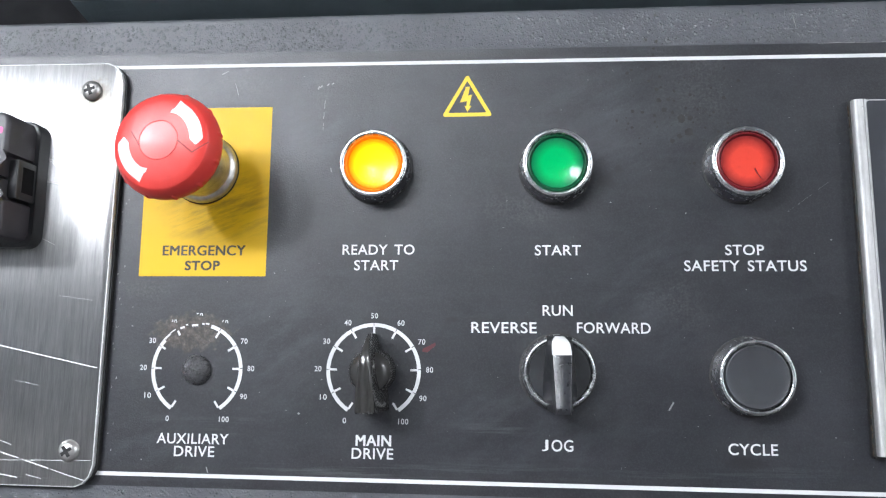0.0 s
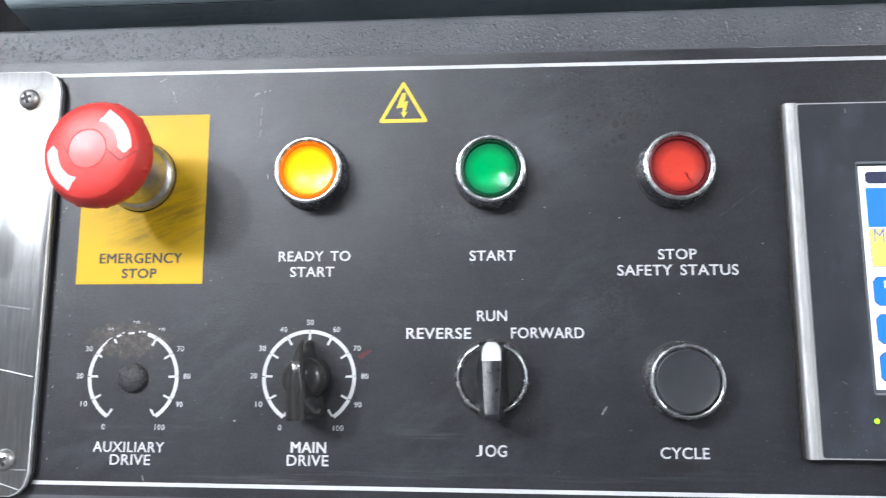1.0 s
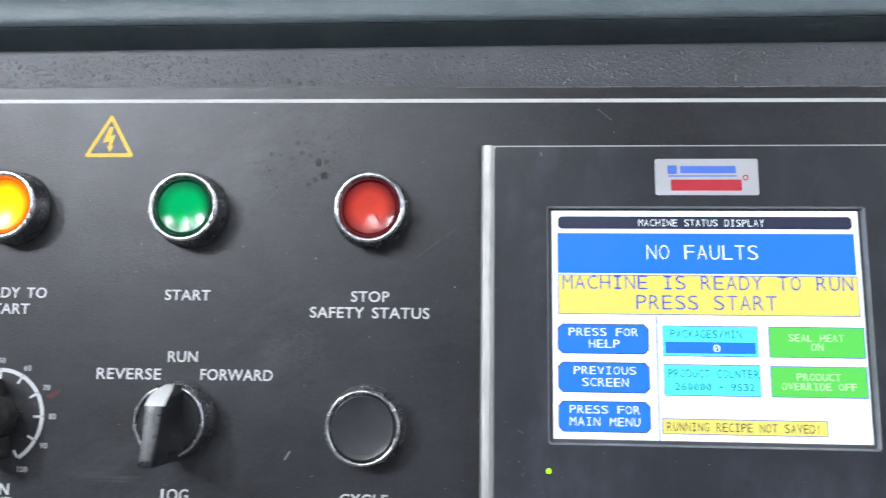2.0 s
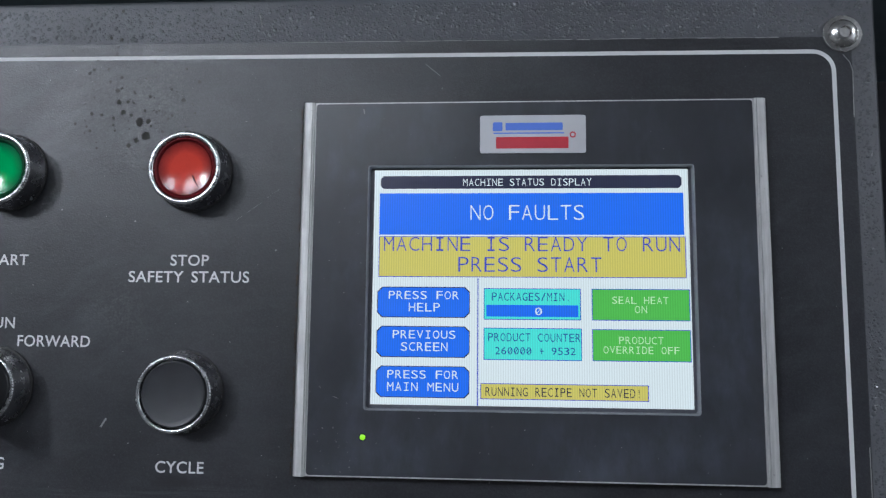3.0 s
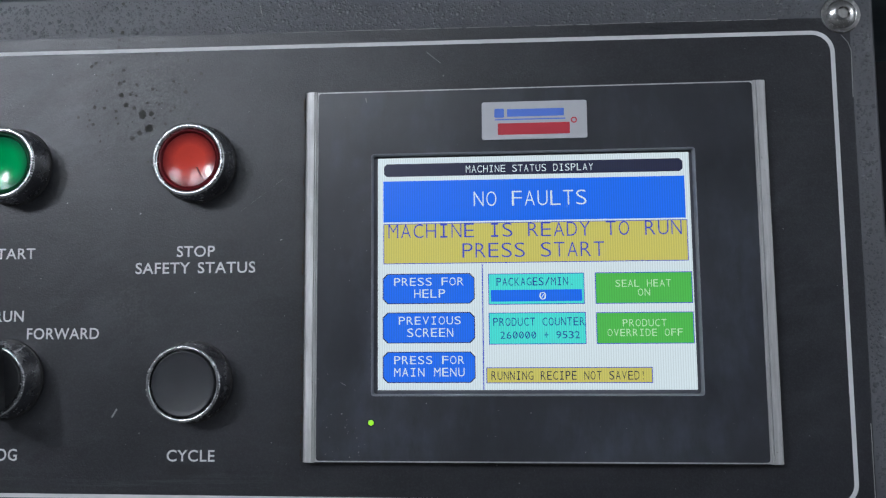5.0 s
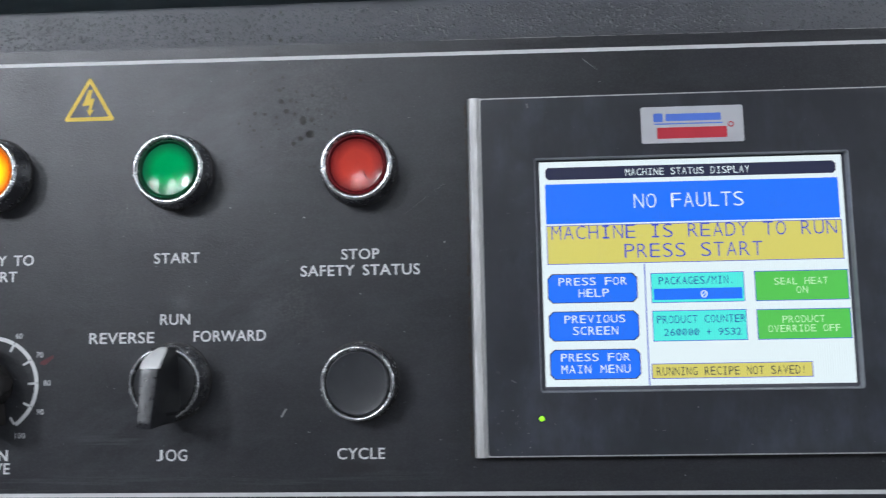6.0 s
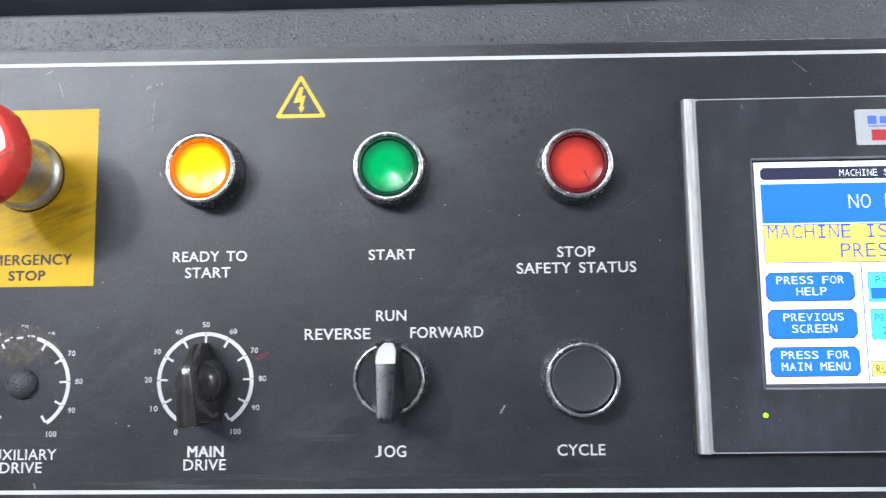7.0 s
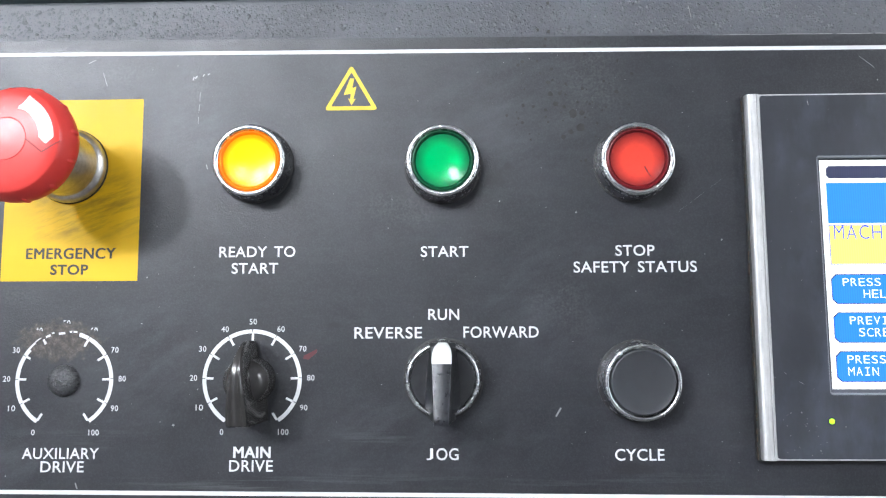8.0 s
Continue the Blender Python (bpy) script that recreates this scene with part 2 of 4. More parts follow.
OVERLAY, TEXTURED, STEEL, CHROME, ALU = overlay_material(), textured_paint(), brushed_steel(), chrome(), aluminium()
WHITE_INK = print_ink("white_ink", (0.66, 0.66, 0.66), 0.2)
DIGIT_INK = print_ink("grey_white_ink", (0.55, 0.55, 0.55), 0.3)
CAP_PLASTIC = plain("rubbed_black_plastic", (0.020, 0.021, 0.025), 0.30, 0.5, 350, 0.12)
YELLOW_INK = print_ink("yellow_ink", (0.80, 0.55, 0.03))
BLACK_INK = print_ink("black_ink", (0.022, 0.02, 0.016))
RED_INK = print_ink("red_pen", (0.10, 0.016, 0.02), 0.6)
SCRATCH = plain("bare_scratch", (0.25, 0.25, 0.247), 0.5)
OIL = plain("oil_film", (0.044, 0.044, 0.041), 0.75, 0.2, 300, spec=0.08)
GRIME = plain("brown_grime", (0.055, 0.042, 0.032), 0.8, 0.5, 600, spec=0.1)
GASKET = plain("black_rubber", (0.018, 0.018, 0.018), 0.6, 0.2, 300, 0.2)
BLACK_PLASTIC = plain("black_plastic", (0.020, 0.021, 0.023), 0.34, 0.25, 250, 0.08)
KNOB_PLASTIC = plain("glossy_black_bakelite", (0.036, 0.034, 0.033), 0.2, 0.08, 120, 0.0, spec=0.7)
SATIN_PLASTIC = plain("dull_black_plastic", (0.026, 0.028, 0.032), 0.44, 0.12, 120, 0.05)
# same paint as the console, lightened so the droplets read as highlights
DROPLET_PAINT = plain("black_paint_droplets", (0.080, 0.083, 0.091), 0.19, 0.15, 200, 0.0, spec=0.85)
PLUG_PLASTIC = plain("pebbled_black_plastic", (0.055, 0.055, 0.058), 0.28, 0.2, 300, 0.0)
RED_PLASTIC = plain("red_plastic", (0.74, 0.055, 0.045), 0.33, 0.06, 90, 0.05)
WHITE_PLASTIC = plain("white_plastic", (0.80, 0.80, 0.79), 0.35, 0.04)
TEAL = teal_enamel()
NEAR_BLACK = plain("near_black", (0.006, 0.006, 0.007), 0.8, 0.2, 20, spec=0.15)
SMOKED = plain("smoked_plastic", (0.040, 0.037, 0.043), 0.46, 0.3, 120, 0.2)
BEZEL = film_material()
FRAME_EDGE = plain("grey_frame_edge", (0.20, 0.21, 0.23), 0.4, 0.2, 200)
GLASS_EDGE = plain("dark_grey_bezel", (0.085, 0.089, 0.105), 0.35, 0.15, 90)
SILVER_FOIL = plain("silver_label", (0.55, 0.56, 0.58), 0.4, 0.04, 60)
LOGO_BLUE = plain("logo_blue", (0.10, 0.22, 0.75), 0.45, 0.05)
LOGO_RED = plain("logo_red", (0.55, 0.03, 0.05), 0.45, 0.05)
PALE_WALL = plain("pale_wall_paint", (0.62, 0.63, 0.64), 0.7, 0.05, 3)
WALL_PAINT = plain("grey_wall_paint", (0.20, 0.21, 0.22), 0.7, 0.05, 3)
CEILING_PAINT = plain("white_ceiling_paint", (0.75, 0.76, 0.77), 0.8, 0.04, 3)
CONCRETE = plain("dark_grey_concrete", (0.045, 0.045, 0.045), 0.6, 0.2, 5)
LAMP_METAL = plain("white_lamp_housing", (0.7, 0.7, 0.7), 0.4, 0.03)
YELLOW_LENS = lens_material("lit_yellow_lens", (0.80, 0.28, 0.0), 0.2, (1.0, 0.20, 0.0), 0.85, 11.2, edge=(0.72, 0.14, 0.0))
YELLOW_RIM = lens_material("amber_rim", (0.62, 0.13, 0.01), 0.2, (1.0, 0.20, 0.0), 0.24)
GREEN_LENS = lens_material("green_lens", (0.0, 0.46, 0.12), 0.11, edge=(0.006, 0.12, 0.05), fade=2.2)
GREEN_RIM = lens_material("dark_green_rim", (0.004, 0.07, 0.03), 0.42)
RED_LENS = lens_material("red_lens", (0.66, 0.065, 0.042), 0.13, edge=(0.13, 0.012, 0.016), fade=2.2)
RED_RIM = lens_material("dark_red_rim", (0.14, 0.008, 0.012), 0.42)
LED_GREEN = material("lit_green_led", (0.3, 0.7, 0.02), 0.3, emit=(0.35, 1.0, 0.02), power=0.55)
D_WHITE = display_material("display_white", (0.63, 0.72, 0.74), 1.1)
D_BLUE = display_material("display_blue", (0.010, 0.135, 0.78), 1.1)
D_YELLOW = display_material("display_yellow", (0.55, 0.50, 0.11), 1.1)
D_CYAN = display_material("display_cyan", (0.070, 0.68, 0.60), 1.1)
D_GREEN = display_material("display_green", (0.076, 0.45, 0.065), 1.1)
D_NAVY = display_material("display_navy", (0.015, 0.018, 0.05), 1.0)
D_LINE = display_material("display_line_blue", (0.03, 0.06, 0.52), 1.0)
D_INK = display_material("display_dark_blue", (0.010, 0.045, 0.30), 1.0)
D_PALE = display_material("display_pale_green", (0.52, 0.80, 0.48), 1.0)


# ---- builders: millimetres, x right, h out of the panel, z up ----
MM = 0.001


def finish(name, bm, mat, parent=None, label="", smooth=35):
    bmesh.ops.recalc_face_normals(bm, faces=bm.faces[:])
    me = bpy.data.meshes.new(name)
    bm.to_mesh(me)
    bm.free()
    me.materials.append(mat)
    if smooth:
        me.shade_smooth()
        me.set_sharp_from_angle(angle=radians(smooth))
    ob = new(name, me)
    if parent:
        ob.parent = parent
    if label:
        tagged(ob, label)
    return ob


def part(name, bm, mat, parent, label="", smooth=35):
    return finish(name, bm, mat, parent, label, smooth)


def thing(name, x, z, label, category, h=0.0, group="", kind=""):
    """An Empty at the base of a thing, at x, z on the panel, h out from it."""
    ob = new(name)
    ob.location = (x * MM, -h * MM, z * MM)
    ob.empty_display_size = 0.01
    return tagged(ob, label, category, group, kind)


def V(bm, x, h, z):
    return bm.verts.new((x * MM, -h * MM, z * MM))


def lathe(profile, seg=72, x=0.0, z=0.0):
    """Turn a profile of (radius, height) about the axis that leaves the panel at x, z."""
    bm = bmesh.new()
    rings = []
    for r, h in profile:
        if r < 1e-6:
            rings.append([V(bm, x, h, z)])
        else:
            rings.append([V(bm, x + r * math.cos(2 * math.pi * i / seg), h, z + r * math.sin(2 * math.pi * i / seg)) for i in range(seg)])
    for a, b in zip(rings, rings[1:]):
        for i in range(seg):
            j = (i + 1) % seg
            if len(a) == 1 and len(b) > 1:
                bm.faces.new((a[0], b[i], b[j]))
            elif len(b) == 1 and len(a) > 1:
                bm.faces.new((a[i], b[0], a[j]))
            elif len(a) > 1:
                bm.faces.new((a[i], b[i], b[j], a[j]))
    if len(rings[0]) > 1 and len(rings[-1]) > 1:
        a, b = rings[-1], rings[0]
        for i in range(seg):
            j = (i + 1) % seg
            bm.faces.new((a[i], b[i], b[j], a[j]))
    else:
        for ring in (rings[0], rings[-1]):
            if len(ring) > 1:
                bm.faces.new(ring)
    return bm


def prism(outline, h0, h1, bevel=0.0, seg=2, into=None):
    """Extrude a closed outline of (x, z) from h0 to h1; bevel rounds its front rim."""
    bm = into or bmesh.new()
    n = len(outline)
    low = [V(bm, x, h0, z) for x, z in outline]
    top = [V(bm, x, h1, z) for x, z in outline]
    bm.faces.new(low)
    front = bm.faces.new(top)
    for i in range(n):
        bm.faces.new((low[i], low[(i + 1) % n], top[(i + 1) % n], top[i]))
    if bevel:
        bmesh.ops.bevel(bm, geom=list(front.edges), offset=bevel * MM, segments=seg, affect="EDGES", profile=0.5)
    return bm


def rect(x0, x1, z0, z1, r=0.0, seg=6):
    if r <= 0:
        return [(x0, z0), (x1, z0), (x1, z1), (x0, z1)]
    out = []
    for cx, cz, a in ((x1 - r, z0 + r, -90), (x1 - r, z1 - r, 0), (x0 + r, z1 - r, 90), (x0 + r, z0 + r, 180)):
        for i in range(seg + 1):
            b = radians(a + 90 * i / seg)
            out.append((cx + r * math.cos(b), cz + r * math.sin(b)))
    return out


def chamfered(x0, x1, z0, z1, c):
    return [(x0 + c, z0), (x1 - c, z0), (x1, z0 + c), (x1, z1 - c), (x1 - c, z1), (x0 + c, z1), (x0, z1 - c), (x0, z0 + c)]


def arc_band(r0, r1, a0, a1, cx=0.0, cz=0.0, seg=16):
    """Outline of a band between two radii; angles in degrees clockwise from up."""
    pts = [(cx + r1 * math.sin(radians(a0 + (a1 - a0) * i / seg)), cz + r1 * math.cos(radians(a0 + (a1 - a0) * i / seg))) for i in range(seg + 1)]
    return pts + [(cx + r0 * math.sin(radians(a1 - (a1 - a0) * i / seg)), cz + r0 * math.cos(radians(a1 - (a1 - a0) * i / seg))) for i in range(seg + 1)]


def bar(x0, z0, x1, z1, w):
    """Outline of a straight stroke."""
    dx, dz = x1 - x0, z1 - z0
    s = w / 2 / math.hypot(dx, dz)
    return [(x0 - dz * s, z0 + dx * s), (x1 - dz * s, z1 + dx * s), (x1 + dz * s, z1 - dx * s), (x0 + dz * s, z0 - dx * s)]


def glyphs(body, weight=0.0, spacing=1.0, words=1.0):
    """Vertices and faces of a text in the built-in font, in a box from 0 to 1."""
    cu = bpy.data.curves.new("t", "FONT")
    cu.body, cu.offset, cu.space_character, cu.space_word, cu.resolution_u = body, weight, spacing, words, 4
    ob = new("t", cu)
    me = bpy.data.meshes.new_from_object(ob.evaluated_get(bpy.context.evaluated_depsgraph_get()))
    vs = [v.co.copy() for v in me.vertices]
    fs = [tuple(p.vertices) for p in me.polygons]
    bpy.data.objects.remove(ob)
    bpy.data.curves.remove(cu)
    bpy.data.meshes.remove(me)
    x0, x1 = min(v.x for v in vs), max(v.x for v in vs)
    y0, y1 = min(v.y for v in vs), max(v.y for v in vs)
    return [((v.x - x0) / (x1 - x0), (v.y - y0) / (y1 - y0)) for v in vs], fs, (x1 - x0) / (y1 - y0)


def add_glyphs(bm, data, x0, x1, z0, z1, h, tilt=0.0):
    vs, fs, _ = data
    made = [V(bm, x0 + (x1 - x0) * u, h, z0 + (z1 - z0) * (v + 0) + tilt * u) for u, v in vs]
    for f in fs:
        try:
            bm.faces.new([made[i] for i in f])
        except ValueError:
            pass


def lettering(body, x0, x1, ztop, zbot, h, mat, parent, weight=0.011, spacing=1.06, words=1.55, cut=None):
    """A printed line whose ink fills the box given. cut: keep only what lies above this z."""
    bm = bmesh.new()
    if "M" in body:
        # this letter cannot be emboldened by its outline: overlay shifted copies
        data = glyphs(body, 0.0, spacing, words)
        for k, (dx, dz) in enumerate(((0.17, 0.06), (-0.17, 0.06), (0.17, -0.06), (-0.17, -0.06))):
            add_glyphs(bm, data, x0 + 0.17 + dx, x1 - 0.17 + dx, zbot + 0.06 + dz, ztop - 0.06 + dz, h + 0.012 * k)
    else:
        add_glyphs(bm, glyphs(body, weight, spacing, words), x0, x1, zbot, ztop, h)
    if cut is not None:
        bmesh.ops.bisect_plane(bm, geom=bm.verts[:] + bm.edges[:] + bm.faces[:], plane_co=((x0 + x1) / 2 * MM, 0, cut * MM), plane_no=(0.25, 0, 1), clear_inner=True)
    return part("lettering", bm, mat, parent, "printed words " + body, 0)


GLYPH = {}


def screen_text(body, x0, x1, ztop, zbot, h, mat, parent):
    """Display characters in equal cells between x0 and x1."""
    bm = bmesh.new()
    cell = (x1 - x0) / len(body)
    tall = ztop - zbot
    w = min(cell * 0.78, tall * 0.9)
    for i, c in enumerate(body):
        if c == " ":
            continue
        weight = -0.014 if tall > 4 else -0.004
        key = (c, weight)
        if key not in GLYPH:
            GLYPH[key] = glyphs(c, weight)
        mid = x0 + cell * (i + 0.5)
        if c in "!.":
            th = tall if c == "!" else tall * 0.16
            add_glyphs(bm, GLYPH[key], mid - w * 0.09, mid + w * 0.09, zbot, zbot + th, h)
        elif c == "I":
            s = tall * 0.12
            for a, b, p, q in ((-s / 2, s / 2, zbot, ztop), (-w * 0.36, w * 0.36, zbot, zbot + s), (-w * 0.36, w * 0.36, ztop - s, ztop)):
                prism(rect(mid + a, mid + b, p, q), h - 0.02, h, into=bm)
        elif c == "+":
            add_glyphs(bm, GLYPH[key], mid - w * 0.4, mid + w * 0.4, zbot + tall * 0.12, ztop - tall * 0.12, h)
        else:
            add_glyphs(bm, GLYPH[key], mid - w / 2, mid + w / 2, zbot, ztop, h)
            if c == "0":
                prism(bar(mid - w * 0.3, zbot + tall * 0.15, mid + w * 0.3, ztop - tall * 0.15, tall * 0.09), h - 0.02, h + 0.01, into=bm)
    return part("lettering", bm, mat, parent, "display words " + body, 0)


def block(name, x0, x1, y0, y1, z0, z1, mat, label="", category="", kind="structure", bevel=0.0, parent=None):
    """A box in metres, with rounded edges if bevel is given."""
    bm = bmesh.new()
    bmesh.ops.create_cube(bm, size=1)
    for v in bm.verts:
        v.co = Vector(((x0 + x1) / 2 + v.co.x * (x1 - x0), (y0 + y1) / 2 + v.co.y * (y1 - y0), (z0 + z1) / 2 + v.co.z * (z1 - z0)))
    if bevel:
        bmesh.ops.bevel(bm, geom=bm.edges[:], offset=bevel, segments=4, affect="EDGES", profile=0.5)
    ob = finish(name, bm, mat, parent)
    return tagged(ob, label, category, "", kind) if not parent else ob


# ---- the unseen room that closes the place; its tones set the bounced light ----
block("floor", -6, 5, -8, 2, -0.1, 0, CONCRETE, "grey concrete workshop floor", "floor")
block("ceiling", -6, 5, -8, 2, 3.4, 3.5, CEILING_PAINT, "white painted workshop ceiling", "ceiling")
block("wall_south", -6, 5, -8.1, -8, 0, 3.4, WALL_PAINT, "unseen grey painted wall that bounces light", "wall")
block("wall_north", -6, 5, 2, 2.1, 0, 3.4, WALL_PAINT, "unseen grey painted wall that bounces light", "wall")
block("wall_west", -6.1, -6, -8, 2, 0, 3.4, WALL_PAINT, "unseen grey painted wall that bounces light", "wall")
# paler than the others, to bounce light in from the right
block("wall_east", 5, 5.1, -8, 2, 0, 3.4, PALE_WALL, "unseen grey painted wall that bounces light", "wall")


def ceiling_light(x, y, z, length, watts, turn=0.0, up=0.0):
    """Twin-tube fluorescent fitting on two rods from the ceiling; turn: degrees from the y axis."""
    t = new("ceiling_light")
    t.location, t.rotation_euler = (x, y, z), (0, 0, radians(turn))
    tagged(t, "added white twin-tube fluorescent light hanging from the ceiling, unseen", "lamp", "ceiling lights")
    block("housing", -0.13, 0.13, -length / 2 - 0.05, length / 2 + 0.05, 0.035, 0.09, LAMP_METAL, parent=t, bevel=0.008)
    for s in (-1, 1):
        block("rod", -0.006, 0.006, s * length * 0.4 - 0.006, s * length * 0.4 + 0.006, 0.09, 3.4 - z, LAMP_METAL, parent=t)
        tube_lamp(x + s * 0.075 * math.cos(radians(turn)), y + s * 0.075 * math.sin(radians(turn)), z + 0.03, length, watts, turn)
    # extra upward tube, added so the ceiling gives soft fill
    if up:
        tube_lamp(x, y, z + 0.1, length, up, turn, True)
    return t


# unseen fittings, placed to give the panel its shadows, sheen and fill
ceiling_light(-1.15, -2.2, 2.28, 1.2, 15, -30)
ceiling_light(-3.3, -4.0, 3.0, 1.5, 105, -39, 300)
ceiling_light(-0.9, -4.6, 3.0, 1.5, 21, 0, 130)
ceiling_light(4.0, -2.6, 3.0, 1.5, 54)

# ---- the machine ----
# plain body added behind; its near-black colour keeps the gaps beside the console dark
machine = thing("packaging_machine", 0, 0, "packaging machine body added behind the console, near-black as dark ground", "machine")
block("carcass", -1.6, 1.9, 0.36, 1.5, 0, 1.95, NEAR_BLACK, parent=machine, bevel=0.01)

# console: black box from the floor, its front face is the panel plane
TOP, RIGHT = 1338.0, 392.0
console = thing("control_console", 0, 0, "black textured steel control console with a printed charcoal front", "control panel")
block("housing", -0.46, RIGHT * MM, 0.0, 0.355, 0.0, TOP * MM, TEXTURED, parent=console, bevel=0.0022)


def askew(bm):
    """The overlay is stuck on slightly askew: it sinks towards its right end."""
    for v in bm.verts:
        v.co.z -= (0.0040 + 0.0016 * (v.co.z - 1.126) / 0.187) * v.co.x


def top_edge(x):
    """Height of the overlay's upper edge."""
    return 1319.1 - 0.0056 * x


bm = prism(rect(-440, 381.8, 1121.6, 1319.1, 4), -0.3, 0.25, 0.1, 1)
askew(bm)
overlay = part("overlay", bm, OVERLAY, console, "charcoal printed plastic overlay, scuffed and stained")
INK = 0.31

# white border line with rounded corners
XL, XR, ZB, ZT, W = -432.0, 375.5, 1125.85, 1313.85, 1.7
outer, inner = rect(XL, XR, ZB, ZT, 9, 10), rect(XL + W, XR - W, ZB + W, ZT - W, 9 - W, 10)
bm = bmesh.new()
a = [V(bm, x, INK, z) for x, z in outer]
b = [V(bm, x, INK, z) for x, z in inner]
for i in range(len(a)):
    j = (i + 1) % len(a)
    bm.faces.new((a[i], a[j], b[j], b[i]))
askew(bm)
part("border_line", bm, WHITE_INK, overlay, "white printed border line", 0)

# yellow ground of the emergency stop
bm = prism(rect(-154.2, -95.2, 1214.4, 1293.2, 0.3, 2), 0.0, 0.33)
YELLOW_LABEL = plain("yellow_label_film", (0.72, 0.44, 0.008), 0.45, 0.08, 70, 0.05, spec=0.3)
n = Nodes(YELLOW_LABEL)
grime = n.math("MULTIPLY", n.spot(-118, 1246, 34, 20, 0.9, 60, 1.8), n.ramp(n.noise(1.0, 5, 0.65, n.slanted(0.030, 0.0055, 0.36)), (0.46, 0.0), (0.66, 1.0)))
n.put(n.bsdf.inputs["Base Color"], n.mix(n.math("MULTIPLY", grime, 0.75), (0.72, 0.44, 0.008), (0.20, 0.13, 0.02)))
part("yellow_label", bm, YELLOW_LABEL, overlay, "yellow ground behind the emergency stop, grimy")

for body, x0, x1, zt, zb in (
    ("READY TO", -60.4, -28.0, 1228.7, 1224.1), ("START", -55.0, -35.2, 1221.7, 1217.1), ("START", 25.0, 45.0, 1228.3, 1223.7),
    ("STOP", 106.2, 122.4, 1228.3, 1223.7), ("SAFETY STATUS", 88.7, 139.6, 1221.5, 1216.8), ("RUN", 28.1, 41.0, 1202.0, 1197.4),
    ("REVERSE", -2.7, 25.5, 1194.6, 1189.8), ("FORWARD", 42.7, 73.8, 1194.7, 1190.0), ("J", 27.3, 30.0, 1145.2, 1140.5), ("OG", 31.3, 40.4, 1145.3, 1140.4),
    ("CYCLE", 103.9, 123.8, 1145.1, 1140.4), ("AUXILIARY", -141.0, -108.6, 1145.1, 1140.6), ("DRIVE", -132.9, -114.7, 1139.7, 1135.2),
    ("MAIN", -52.4, -36.9, 1145.8, 1141.2), ("DRIVE", -54.0, -35.9, 1140.3, 1135.7),
):
    lettering(body, x0, x1, zt, zb, INK, WHITE_INK, overlay)
lettering("EMERGENCY", -143.6, -104.8, 1228.5, 1223.8, 0.36, BLACK_INK, overlay, 0.03)
lettering("STOP", -132.8, -116.4, 1221.5, 1217.0, 0.36, BLACK_INK, overlay, 0.03)

# warning triangle with its bolt
def rounded_triangle(x, z, side, r):
    out = []
    tall = side * math.sqrt(3) / 2
    for cx, cz, a in ((x, z + tall - 2 * r, 90), (x - side / 2 + r * 1.732, z + r, 210), (x + side / 2 - r * 1.732, z + r, 330)):
        out += [(cx + r * math.cos(radians(a - 60 + 24 * i)), cz + r * math.sin(radians(a - 60 + 24 * i))) for i in range(6)]
    return out


bm = bmesh.new()
outer = rounded_triangle(-4.9, 1287.2, 23.2, 0.9)
inner = rounded_triangle(-4.9, 1288.95, 17.4, 0.3)
a = [V(bm, x, INK, z) for x, z in outer]
b = [V(bm, x, INK, z) for x, z in inner]
for i in range(len(a)):
    j = (i + 1) % len(a)
    bm.faces.new((a[i], a[j], b[j], b[i]))
part("warning_triangle", bm, YELLOW_INK, overlay, "yellow printed warning triangle", 0)
bm = bmesh.new()
for piece in ([(-8.2, 1293.9), (-5.1, 1294.4), (-4.5, 1297.0), (-3.7, 1301.2), (-5.5, 1301.2)], [(-5.3, 1292.0), (-4.0, 1292.1), (-2.7, 1297.5), (-4.5, 1297.0), (-5.1, 1294.4)],
              [(-6.2, 1292.4), (-4.8, 1289.3), (-3.0, 1292.2), (-4.0, 1292.1), (-5.3, 1292.0)]):
    bm.faces.new([V(bm, x, INK + 0.01, z) for x, z in piece])
part("lightning_bolt", bm, YELLOW_INK, overlay, "yellow printed lightning bolt", 0)


